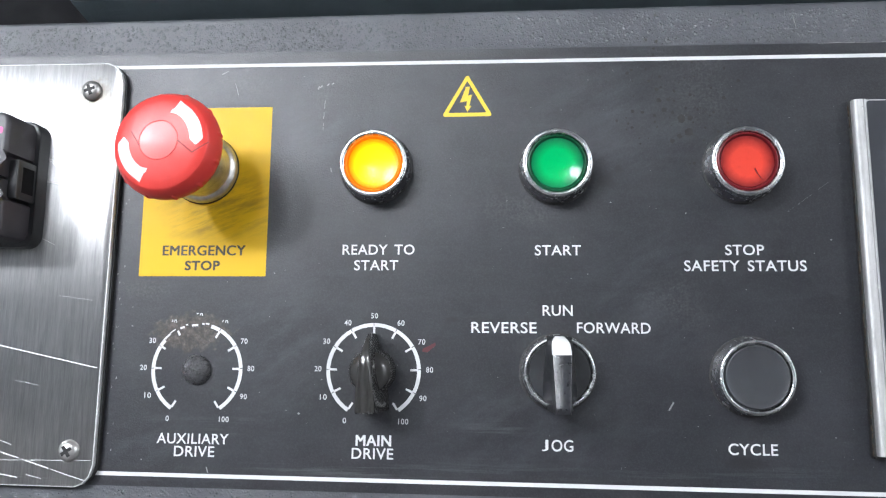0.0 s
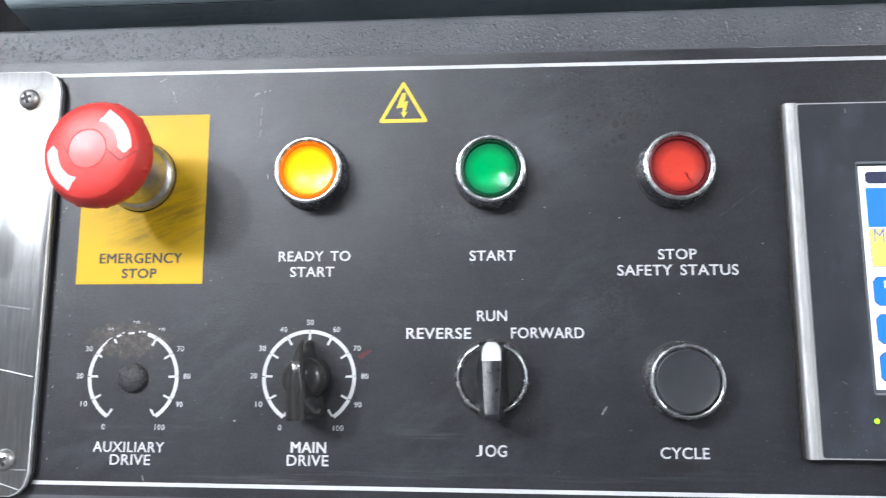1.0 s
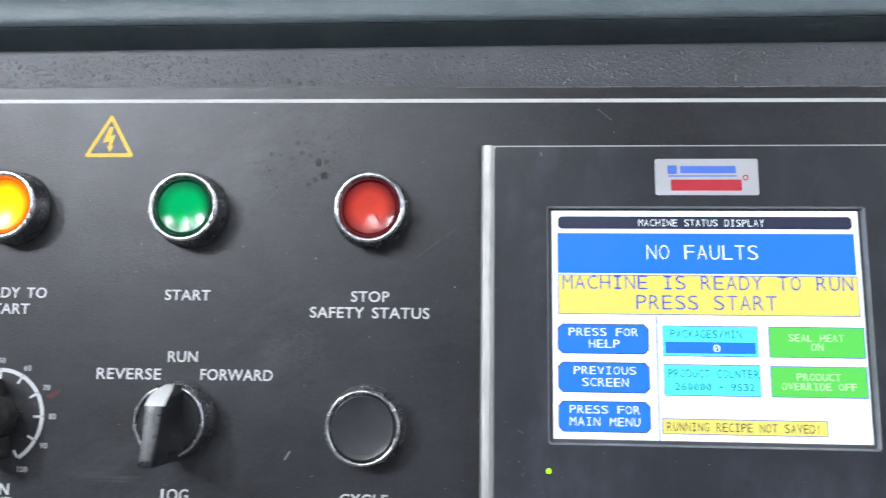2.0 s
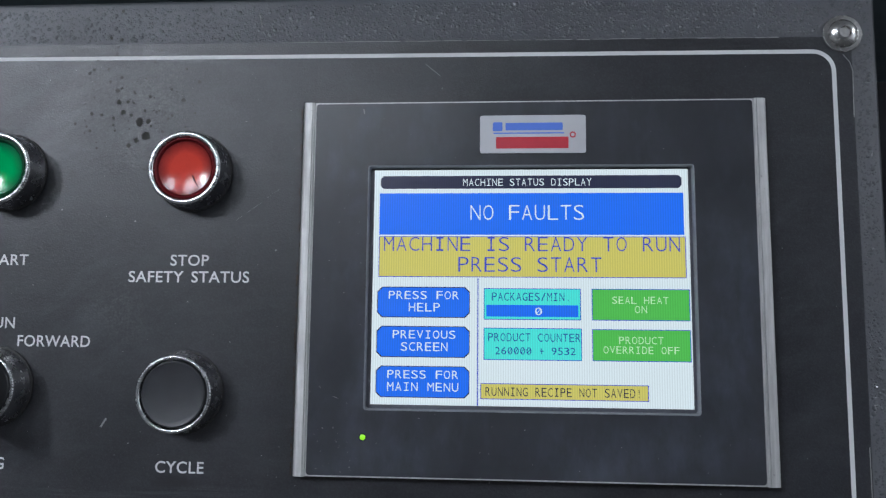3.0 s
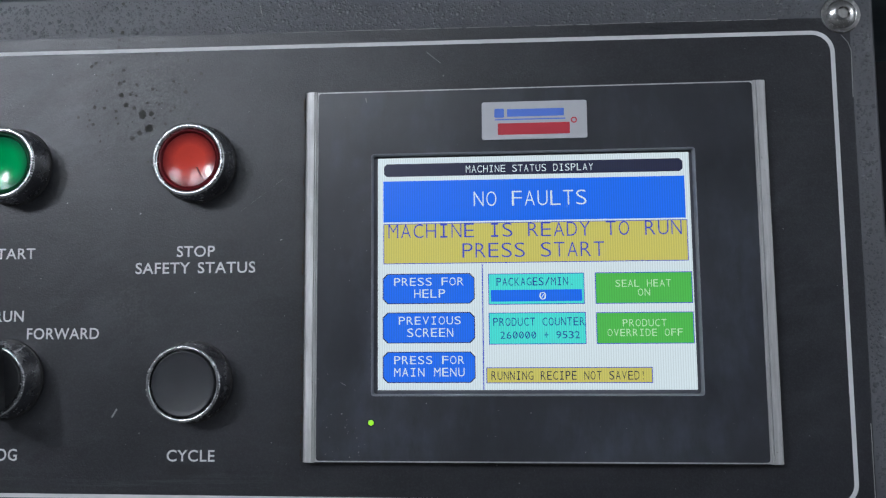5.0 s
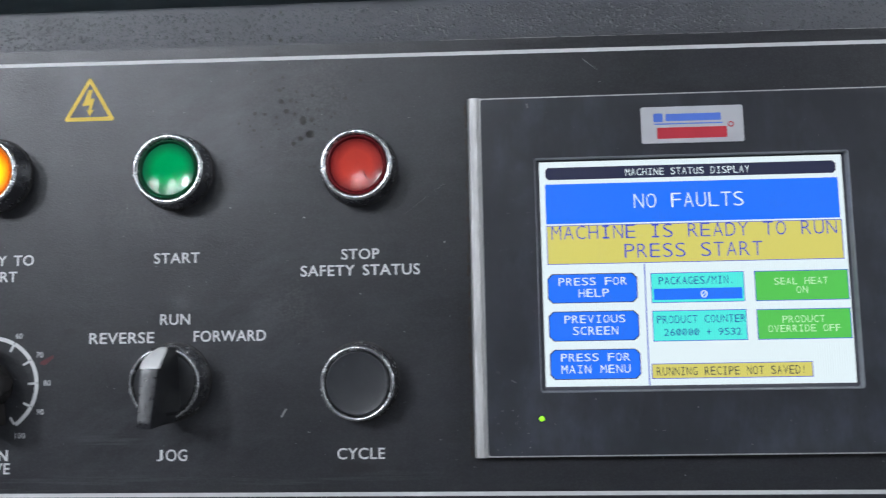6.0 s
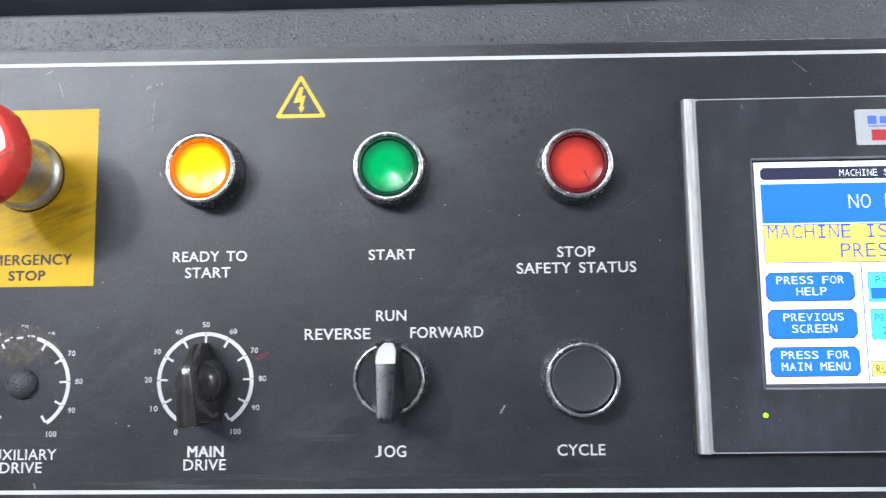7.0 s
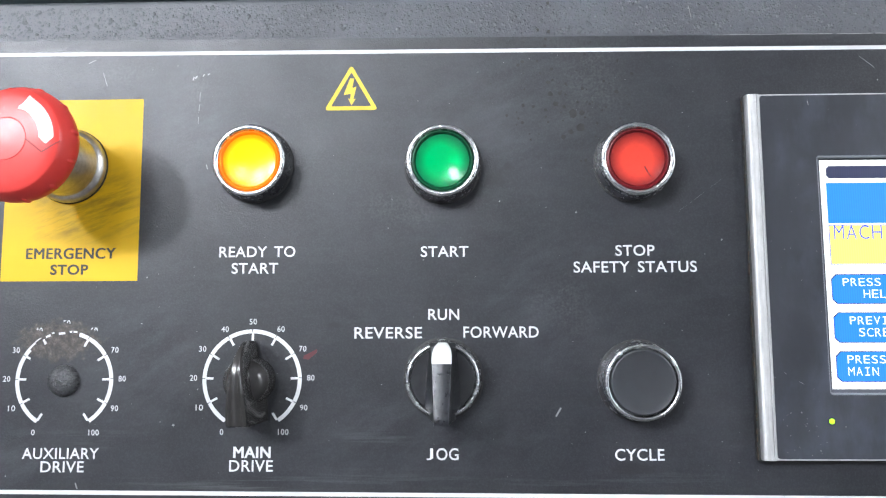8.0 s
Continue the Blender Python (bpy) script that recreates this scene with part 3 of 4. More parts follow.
def dial_scale(x, z, worn):
    """Printed ring of a drive dial: band, ticks and numbers from 0 to 100."""
    bm = bmesh.new()
    step = 29.4
    for k in range(10):
        a0, a1 = -147 + step * k, -147 + step * (k + 1)
        pieces = [(a0, a1 - 0.9, 19.15, 20.8)]
        if worn and k in (3, 4, 5):
            pieces = {3: [(a0, a0 + 9, 19.15, 20.8), (a0 + 9, a0 + 19, 20.0, 20.8), (a0 + 19, a1 - 2, 20.5, 20.95)], 4: [(a0 + 4, a0 + 10, 19.6, 20.5), (a0 + 12, a0 + 15, 20.3, 20.9), (a0 + 20, a0 + 28, 19.3, 20.2)],
                      5: [(a0 + 4, a0 + 7, 20.0, 20.8), (a0 + 8.5, a0 + 13, 20.3, 21.0), (a1 - 13, a1 - 0.9, 19.15, 20.8)]}[k]
        for lo, hi, r0, r1 in pieces:
            prism(arc_band(r0, r1, lo, hi, x, z, 12), 0.2, INK, into=bm)
    for k in range(11):
        if worn and k == 5:
            continue
        a = radians(-147 + step * k)
        s, c = math.sin(a), math.cos(a)
        r0 = 16.2 if not (worn and k in (3, 4)) else 17.4
        prism(bar(x + r0 * s, z + r0 * c, x + 19.6 * s, z + 19.6 * c, 0.95), 0.2, INK, into=bm)
    part("dial_ring", bm, WHITE_INK, overlay, "white printed dial ring, rubbed away at the top" if worn else "white printed dial ring with ticks", 0)
    for k in range(11):
        a = radians(-147 + step * k)
        r = 24.0 if k in (4, 5, 6) else 24.6 if 0 < k < 10 else 25.4
        cx, cz = x + r * math.sin(a), z + r * math.cos(a)
        if k in (0, 10):
            cx += 1.6 if k == 0 else -0.4
        w = {0: 0.75, 10: 2.2}.get(k, 1.55)
        cut = cz + 0.1 if worn and k in (4, 5, 6) else None
        lettering(str(k * 10), cx - w, cx + w, cz + 1.2, cz - 1.2, INK, DIGIT_INK, overlay, 0.012, 1.1, 1.0, cut)


dial_scale(-124.6, 1172.7, True)
dial_scale(-45.3, 1173.0, False)

# pen mark, scratches and paint specks on the overlay
bm = prism([(-24.0, 1181.6), (-21.8, 1181.2), (-18.2, 1184.2), (-18.3, 1185.6), (-20.6, 1184.4), (-23.8, 1182.8)], 0.2, INK)
part("pen_mark", bm, RED_INK, overlay, "dark red pen mark", 0)
bm = bmesh.new()
for x0, z0, x1, z1, w in ((80.3, 1158, 82.4, 1161.5, 0.7), (-78.2, 1154.6, -77.4, 1154.2, 0.8), (-118, 1131.0, -117.2, 1128.6, 0.5), (-113.5, 1305, -111.5, 1299, 0.15),
                          (-70.5, 1296, -70.7, 1292, 0.16), (-70.7, 1290.5, -71.0, 1287, 0.14), (-71, 1285, -71.1, 1282, 0.1), (-74, 1301.2, -73.4, 1302.8, 0.5), (-67.6, 1303.6, -66.6, 1304.2, 0.4), (141.2, 1326.0, 140, 1331.5, 0.2), (90, 1242, 90.5, 1242.4, 0.5),
                          (211, 1308, 217, 1303, 0.15), (150, 1230, 150.5, 1230.5, 0.5), (58, 1247, 58.4, 1247.3, 0.6), (-67, 1264, -66.5, 1262, 0.3),
                          (133.2, 1242.5, 136, 1244.6, 0.03), (137.5, 1245.6, 143.6, 1250.2, 0.04), (146, 1252, 150.8, 1255.5, 0.035), (381.9, 1303, 381.6, 1284, 0.3), (-73, 1302, -72, 1303.2, 0.6), (-69.6, 1303, -68.9, 1304, 0.5),
                          (-120, 1309.5, -117, 1311, 0.3), (378.4, 1309.6, 380.9, 1306.4, 0.25), (380.9, 1306.4, 381.9, 1303, 0.3), (381.2, 1156, 381.3, 1121, 0.3)):
    prism(bar(x0, z0, x1, z1, w), 0.2, INK, into=bm)
rnd = random.Random(4)
x = 150.0
while x < 352:
    run = rnd.uniform(4, 16)
    prism(bar(x, top_edge(x) + rnd.uniform(-0.1, 0.1), x + run, top_edge(x + run) + rnd.uniform(-0.1, 0.1), rnd.uniform(0.10, 0.26)), 0.1, INK, into=bm)
    x += run + rnd.uniform(0.0, 2)
for i in range(230):
    x, z = rnd.uniform(-160, 375), rnd.uniform(1130, 1312)
    r = 0.07 + 0.2 * rnd.random() ** 2
    prism([(x + r * rnd.uniform(0.6, 1.4) * math.cos(a), z + r * rnd.uniform(0.6, 1.4) * math.sin(a)) for a in (0, 1.3, 2.5, 3.8, 5.0)], 0.2, INK, into=bm)
for i in range(34):
    # wear where the sheet meets the steel plate
    x, z, r = rnd.uniform(-164.5, -161.0), rnd.uniform(1135, 1302), rnd.uniform(0.1, 0.4)
    prism([(x - r * 0.6, z - r), (x + r * 0.5, z - r * 0.7), (x + r * 0.7, z + r * rnd.uniform(0.5, 3)), (x - r * 0.3, z + r)], 0.2, INK, into=bm)
tagged(part("scuffing", bm, SCRATCH, overlay, "pale scratches and specks", 0), kind="stuff")
# dried oil drops above the red button
bm = bmesh.new()
drops = [(90.1, 1284.4, 3.9), (93.1, 1278.5, 4.4), (93.6, 1285.0, 2.4), (85.5, 1274.6, 2.2), (88.8, 1276.7, 2.0), (82.7, 1288.9, 2.3), (80.3, 1293.2, 2.2), (84.4, 1293.5, 1.5),
         (87.0, 1297.6, 1.3), (79.5, 1298.2, 1.9), (68.7, 1288.3, 1.5), (78.3, 1286.4, 1.5), (86.1, 1287.6, 1.5), (68.7, 1307.5, 1.5), (66.8, 1306.1, 1.5), (115.0, 1301.6, 1.6), (93.9, 1295.5, 1.4), (109.2, 1307.5, 1.2), (80.1, 1320.8, 1.6), (75.5, 1321.6, 1.2), (79.9, 1333.4, 1.5), (78.4, 1314.3, 1.4), (58.4, 1316.3, 1.1), (78.7, 1317.5, 1.2)]
drops += [(rnd.gauss(90, 15), rnd.gauss(1290, 14), abs(rnd.gauss(0.45, 0.35)) + 0.3) for i in range(75)]
for i, (x, z, d) in enumerate(drops):
    if z > 1336 or (x - 114) ** 2 + (z - 1262) ** 2 < 300:
        continue
    n_side = 6 if d > 3 else 9
    prism([(x + d / 2 * rnd.uniform(0.7, 1.3) * math.cos(2 * math.pi * k / n_side + 0.6), z + d / 2 * rnd.uniform(0.7, 1.3) * math.sin(2 * math.pi * k / n_side + 0.6)) for k in range(n_side)], 0.2, 0.262 + 0.0006 * i, into=bm)
tagged(part("oil_stain", bm, OIL, overlay, "dried dark oil drops", 0), kind="stuff")

# raised droplets of the textured paint on the bare faces of the console, joined in one mesh
verts, faces = [], []
spread = random.Random(21)


def droplet(x, z, r, tall):
    """A low dome on the front face."""
    first, turn, squash = len(verts), spread.uniform(0, 6.28), spread.uniform(0.65, 1.0)
    for rr, hh in ((1.0, -0.02), (0.62, 0.72 * tall)):
        for k in range(7):
            a = 2 * math.pi * k / 7
            u, v = r * rr * math.cos(a), r * rr * squash * math.sin(a)
            verts.append(((x + u * math.cos(turn) - v * math.sin(turn)) * MM, -hh * MM, (z + u * math.sin(turn) + v * math.cos(turn)) * MM))
    verts.append((x * MM, -tall * MM, z * MM))
    for k in range(7):
        j = (k + 1) % 7
        faces.append((first + k, first + j, first + 7 + j, first + 7 + k))
        faces.append((first + 7 + k, first + 7 + j, first + 14))


for i in range(11500):
    if i < 9000:
        x, z = spread.uniform(-300, 389), spread.uniform(1317, 1334.5)
    elif i < 10100:
        x, z = spread.uniform(383, 389.5), spread.uniform(1100, 1318)
    else:
        x, z = spread.uniform(-200, 389), spread.uniform(1108, 1122)
    r = min(1.1, 0.26 + spread.expovariate(6.0))
    inside = x < 382.2 + r and 1120.6 - 0.004 * x - r < z < top_edge(x) + r + 0.4
    if inside or z + r > 1335.6 or (x - 378.8) ** 2 + (z - 1318) ** 2 < 90:
        continue
    droplet(x, z, r, r * spread.uniform(0.16, 0.34))
me = bpy.data.meshes.new("paint_droplet")
me.from_pydata(verts, [], faces)
me.polygons.foreach_set("use_smooth", [True] * len(me.polygons))
me.materials.append(DROPLET_PAINT)
ob = new("paint_droplet", me)
ob.parent = console
tagged(ob, "raised droplets of black textured paint", kind="stuff")


# ---- operating elements ----
def ring_gasket(t, r):
    part("gasket", lathe([(r - 2, -0.2), (r, 0.2), (r, 0.7), (r - 0.6, 1.0), (r - 2, 1.0)], 64), GASKET, t, "black base rim: rubber gasket on buttons, shadow gap on the terminal")


def bezel_ring(t, r, top, inner, floor_h):
    """Flared chrome collar whose rim stands at height top."""
    mid, half = (r + 0.3 + inner) / 2, (r + 0.3 - inner) / 2
    # fine notches run round the outer edge of the crown
    crown = [(mid + half * math.cos(math.pi * k / 9), top - 0.75 + 0.75 * math.sin(math.pi * k / 9)) for k in range(10)]
    prof = [(inner - 1.0, 0.5), (r + 1.25, 0.5), (r + 1.2, 1.4), (r + 0.8, 3.4), (r + 0.4, top - 2.0)] + crown + [(inner, floor_h), (inner - 1.0, floor_h)]
    bm = lathe(prof, 240)
    for v in bm.verts:
        out = math.hypot(v.co.x, v.co.z) / MM
        if out > mid + 0.25 * half and -v.co.y / MM > top - 0.8:
            turn = math.atan2(v.co.z, v.co.x)
            if math.sin(80 * turn) > 0.3:
                cut = 0.10 + 0.09 * math.sin(5 * turn + r) * math.sin(13 * turn)
                v.co.y += cut * MM
                v.co.x, v.co.z = v.co.x * (1 - cut * 0.8 / out), v.co.z * (1 - cut * 0.8 / out)
    part("bezel", bm, CHROME, t, "notched chrome collar")


def pushbutton(x, z, label, lens, rim, group="row of illuminated pushbuttons"):
    """Round 22 mm pushbutton: collar, stepped rim and dished lens."""
    t = thing("pushbutton", x, z, label, "button", 0.25, group)
    ring_gasket(t, 16.6)
    bezel_ring(t, 14.8, 10.3, 12.9, 5.8)
    part("lens_rim", lathe([(11.2, 5.6), (12.8, 5.6), (12.8, 8.9), (12.5, 9.5), (12.0, 9.7), (11.6, 9.3), (11.35, 8.7), (11.2, 8.4)], 72), rim, t, "deeper coloured rim of the lens")
    dish = [(0, 5.6), (11.25, 5.6)]
    dish += [(11.25, 8.5), (11.1, 8.75)] + [(11.0 * (1 - k / 10), 8.8 - 1.2 * (1 - (1 - k / 10) ** 2)) for k in range(11)]
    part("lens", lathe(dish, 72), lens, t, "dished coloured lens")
    return t


pushbutton(-45.8, 1263.6, "lit yellow pushbutton in a chrome collar", YELLOW_LENS, YELLOW_RIM)
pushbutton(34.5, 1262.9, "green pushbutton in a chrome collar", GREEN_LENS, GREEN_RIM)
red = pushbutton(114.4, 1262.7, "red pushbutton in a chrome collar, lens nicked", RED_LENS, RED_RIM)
bm = bmesh.new()
for x0, z0, x1, z1, w in ((3.0, -3.0, 4.1, -5.4, 0.32), (4.1, -5.4, 5.8, -7.8, 0.16)):
    prism(bar(x0, z0, x1, z1, w), 7.9, 8.65, into=bm)
part("nick", bm, RED_RIM, red, "dark nick in the lens", 0)

# black cycle button: flat cap nearly flush with its collar
cycle = thing("pushbutton", 114.0, 1172.5, "black dished pushbutton in a chrome collar", "button", 0.25)
ring_gasket(cycle, 16.8)
bezel_ring(cycle, 15.0, 10.0, 13.5, 5.6)
cap = [(0, 5.4), (13.1, 5.4), (13.1, 9.0), (12.8, 9.6), (12.4, 9.8), (12.0, 9.65)]
cap += [(12.0 * (1 - k / 8), 9.65 - 0.9 * (1 - (1 - k / 8) ** 2)) for k in range(1, 9)]
part("cap", lathe(cap, 72), SATIN_PLASTIC, cycle, "dull black dished cap")

# emergency stop
DULL_CHROME = plain("dulled_chrome", (0.62, 0.60, 0.56), 0.36, 0.2, 400, 0.1)
DULL_CHROME.node_tree.nodes["Principled BSDF"].inputs["Metallic"].default_value = 1.0
stop = thing("emergency_stop_button", -125.8, 1263.7, "red mushroom emergency stop button with white arrows, on a yellow ground", "button", 0.33)
ring_gasket(stop, 16.3)
part("collar", lathe([(9, 0.5), (15.9, 0.5), (15.9, 2.4), (15.5, 3.3), (14.3, 4.5), (13.7, 4.8), (13.4, 5.4), (13.3, 20.0), (12.6, 21.0), (9, 21.0)], 96), DULL_CHROME, stop, "chrome collar")


def grip_head():
    """Domed head with small grip knobs round its skirt."""
    prof = [(8, 29.0), (14, 28.4), (18.8, 28.8), (20.6, 30.0), (21.3, 32.2), (21.4, 34.4), (21.0, 36.0), (19.6, 39.0), (19.0, 40.0), (18.6, 40.4), (15.5, 41.2), (12, 41.8), (7.9, 42.3),
            (7.75, 42.1), (7.55, 42.3), (5, 42.5), (2.5, 42.62), (1.2, 42.66), (0, 42.68)]
    return lathe([(r * 1.055, h + 0.9) for r, h in prof], 96)


head = part("mushroom_head", grip_head(), RED_PLASTIC, stop, "red domed head with a turned edge")
# worn and loose, it leans slightly from its axis
head.rotation_euler = Vector((0, -1, 0)).rotation_difference(Vector((-1.6, -43, 1.5))).to_euler()
part("neck", lathe([(8, 18.5), (11.6, 18.5), (11.6, 31), (8, 31)], 64), RED_PLASTIC, head, "red neck")
bm = bmesh.new()
bmesh.ops.create_uvsphere(bm, u_segments=12, v_segments=8, radius=1)
for v in bm.verts:
    v.co = Vector((v.co.x * 1.5, v.co.y * 3.0, v.co.z * 1.5)) * MM
first = part("grip_knob", bm, RED_PLASTIC, head)
for k in range(12):
    a = 2 * math.pi * k / 12 + 0.2
    ob = first if k == 0 else new("grip_knob", first.data)
    ob.parent = head
    ob.location = (21.6 * math.cos(a) * MM, -34.4 * MM, 21.6 * math.sin(a) * MM)


def dome_h(r):
    """Height of the dome of the head at radius r."""
    rs, hs = (0, 7.9, 12, 15.5, 18.6, 19.0), (42.7, 42.3, 41.8, 41.2, 40.4, 40.0)
    return 0.9 + float(np.interp(r / 1.055, rs, hs))


def on_dome(bands, lift=0.12):
    """A patch that follows the dome: rows of (angle, inner radius, outer radius)."""
    bm = bmesh.new()
    rows = []
    for a, r0, r1 in bands:
        row = []
        for k in range(6):
            r = r0 + (r1 - r0) * k / 5
            row.append(V(bm, r * math.sin(radians(a)), dome_h(r) + lift, r * math.cos(radians(a))))
        rows.append(row)
    for p, q in zip(rows, rows[1:]):
        for k in range(5):
            bm.faces.new((p[k], p[k + 1], q[k + 1], q[k]))
    return bm


SEAM = plain("seam_red", (0.26, 0.01, 0.01), 0.5)


def dome_groove(points, w=0.5):
    """A thin line over the dome through points of (radius, angle clockwise from up)."""
    bm = bmesh.new()
    flat = [(r * math.sin(radians(a)), r * math.cos(radians(a))) for r, a in points]
    for (x0, z0), (x1, z1) in zip(flat, flat[1:]):
        s = w / 2 / math.hypot(x1 - x0, z1 - z0)
        nx, nz = -(z1 - z0) * s, (x1 - x0) * s
        row = []
        for k in range(9):
            x, z = x0 + (x1 - x0) * k / 8, z0 + (z1 - z0) * k / 8
            h = dome_h(math.hypot(x, z)) + 0.06
            row.append((V(bm, x + nx, h, z + nz), V(bm, x - nx, h, z - nz)))
        for p, q in zip(row, row[1:]):
            bm.faces.new((p[0], p[1], q[1], q[0]))
    return bm


for turn in (0, 180):
    # tail notched, point at the clockwise end; angles clockwise from up
    tail = [(19 + turn, 12.2, 13.6), (22 + turn, 12.3, 14.6), (23.5 + turn, 12.4, 18.6), (29 + turn, 12.7, 18.2)]
    body = [(29 + turn + 5 * k, 12.8, 18.0) for k in range(1, 12)]
    tip = [(88 + turn, 12.9, 18.0), (97 + turn, 15.2, 15.8)]
    part("arrow", on_dome(tail + body + tip), WHITE_PLASTIC, head, "white curved turning arrow")
part("step_seam", dome_groove([(8.2, 92), (15.0, 110), (20.2, 92)]), SEAM, head, "step edge in the head")
part("step_seam", dome_groove([(8.2, 255), (12.9, 289)]), SEAM, head, "step edge in the head")

# JOG selector
jog = thing("selector_switch", 34.3, 1173.6, "black selector switch with a white pointer tip, in a chrome collar", "switch", 0.25)
ring_gasket(jog, 16.6)
bezel_ring(jog, 14.6, 10.6, 13.1, 6.2)
part("rotor", lathe([(0, 5.5), (12.9, 5.5), (12.9, 9.8), (12.5, 10.2), (0, 10.2)], 72), BLACK_PLASTIC, jog, "black rotor disc")


def handle_front(z):
    """Height and half width of the handle's front: it falls away towards the pointing end."""
    top = 28.4 - 0.2 * (z + 14.9) - (0.0 if z < 6.5 else 0.155 * (z - 6.5) ** 2) - (0.0 if z > -15.0 else 0.8)
    return top, 3.85 - (0.042 * (7.5 - z) if z < 7.5 else 0.0008 * (z - 7.5) ** 4)


def selector_handle():
    """Upright grip on flared flanks."""
    bm = bmesh.new()
    rows = []
    for k in range(21):
        z = -15.5 + 30.3 * k / 20
        top, slim = handle_front(z)
        flare = 7.0 - 0.085 * max(0.0, z + 6)
        flare = min(flare, math.sqrt(max(1.0, 12.6 ** 2 - min(abs(z), 12.4) ** 2)) + 3.0)
        mid = min(16.5, 10.5 + (top - 10.5) * 0.4)
        rows.append([V(bm, x, h, z) for x, h in ((-flare, 9.7), (-flare, 10.5), (-slim - 0.7, mid), (-slim, top - 0.8), (-slim + 0.6, top), (slim - 0.6, top), (slim, top - 0.8), (slim + 0.7, mid), (flare, 10.5), (flare, 9.7))])
    for p, q in zip(rows, rows[1:]):
        for i in range(10):
            bm.faces.new((p[i], p[(i + 1) % 10], q[(i + 1) % 10], q[i]))
    bm.faces.new(rows[0])
    bm.faces.new(rows[-1])
    return bm


def front_strip(z0, z1, lift, side=2.2):
    """Cap over the front of the handle between two heights."""
    bm = bmesh.new()
    rows = []
    for k in range(17):
        z = z0 + (z1 - z0) * k / 16
        top, slim = handle_front(z)
        rows.append([V(bm, x, h, z) for x, h in ((-slim - lift, top - side), (-slim - lift, top - 0.8), (-slim + 0.12, top - 0.22 + lift), (-slim + 0.6, top + lift), (slim - 0.6, top + lift), (slim - 0.12, top - 0.22 + lift), (slim + lift, top - 0.8), (slim + lift, top - side))])
    for p, q in zip(rows, rows[1:]):
        for i in range(8):
            bm.faces.new((p[i], p[(i + 1) % 8], q[(i + 1) % 8], q[i]))
    bm.faces.new(rows[0])
    bm.faces.new(rows[-1])
    return bm


part("handle", selector_handle(), BLACK_PLASTIC, jog, "black plastic handle", 25)
part("front_cap", front_strip(-15.55, 7.15, 0.05), CAP_PLASTIC, jog, "dull, rubbed front of the handle", 30)
part("pointer_tip", front_strip(7.2, 14.85, 0.08, 5.0), WHITE_PLASTIC, jog, "white pointer tip", 30)

# MAIN DRIVE pointer knob
knob = thing("pointer_knob", -45.0, 1173.0, "black fluted pointer knob turned to the middle of its dial", "knob", 0.25)
part("boss", lathe([(0, 0.4), (9.7, 0.4), (9.7, 6.0), (9.4, 9.4), (8.4, 12.4), (6.2, 14.2), (3.0, 15.0), (0, 15.1)], 56), KNOB_PLASTIC, knob, "round black boss")


def knob_wing():
    """Tapering grip: thin at the pointer, broad at the tail, with two flutes in its front."""
    bm = bmesh.new()
    rows = []
    for z, half, front, slim in ((-16.6, 6.6, 14.8, 3.7), (-16.0, 6.9, 15.6, 4.0), (-10, 6.6, 16.6, 3.9), (-4, 5.2, 17.3, 3.3), (1, 4.0, 17.5, 2.8), (5, 3.0, 17.1, 2.2), (8, 2.9, 16.4, 1.8), (11, 2.2, 15.0, 1.3), (13.5, 1.7, 13.0, 0.95), (15.4, 1.2, 10.8, 0.7), (16.2, 0.7, 9.3, 0.4)):
        front *= 1.38
        deep = 1.1 if z < 3 else 0.0
        sec = [(-half, 0.4), (-half * 0.92, 2.5), (-slim - 0.3, front - 2.0), (-slim, front - 0.5), (-slim * 0.75, front), (-slim * 0.45, front - deep * 0.6), (-slim * 0.15, front + 0.1), (slim * 0.15, front + 0.1),
               (slim * 0.45, front - deep * 0.6), (slim * 0.75, front), (slim, front - 0.5), (slim + 0.3, front - 2.0), (half * 0.92, 2.5), (half, 0.4)]
        rows.append([V(bm, x, h, z) for x, h in sec])
    n = len(rows[0])
    for p, q in zip(rows, rows[1:]):
        for i in range(n):
            bm.faces.new((p[i], p[(i + 1) % n], q[(i + 1) % n], q[i]))
    bm.faces.new(rows[0])
    bm.faces.new(rows[-1])
    return bm


part("grip", knob_wing(), KNOB_PLASTIC, knob, "fluted black pointer grip", 40)

# plug in the hole of the AUXILIARY DRIVE knob
n = Nodes(PLUG_PLASTIC)
n.bump(n.noise(1700, 1), 0.9, 0.0006)
plug = thing("hole_plug", -124.6, 1172.7, "pebbled black plastic hole plug in the middle of a dial", "plug", 0.25)
part("dome", lathe([(0, -0.2), (6.6, -0.2), (6.6, 0.4), (6.3, 1.4), (5.4, 2.5), (4.0, 3.5), (2.0, 4.2), (0, 4.5)], 48), PLUG_PLASTIC, plug)

# ---- touch screen terminal ----
X0, X1, Z0, Z1, FACE = 161.2, 346.4, 1141.6, 1290.6, 3.0
term = thing("touch_screen_terminal", 253.6, 1141.5, "grey touch screen terminal with aluminium side rails and a lit display", "screen")
OX, OZ = -253.6, -1141.5
# its foot stands further out of the panel than its head
term.location.y = -3.3 * MM
term.rotation_euler.x = radians(-0.6)


GX0, GX1, GZ0, GZ1 = 188.7, 317.7, 1167.2, 1264.2
SX0, SX1, SZ0, SZ1 = 190.9, 315.9, 1169.2, 1262.9
SINK = FACE - 3.0


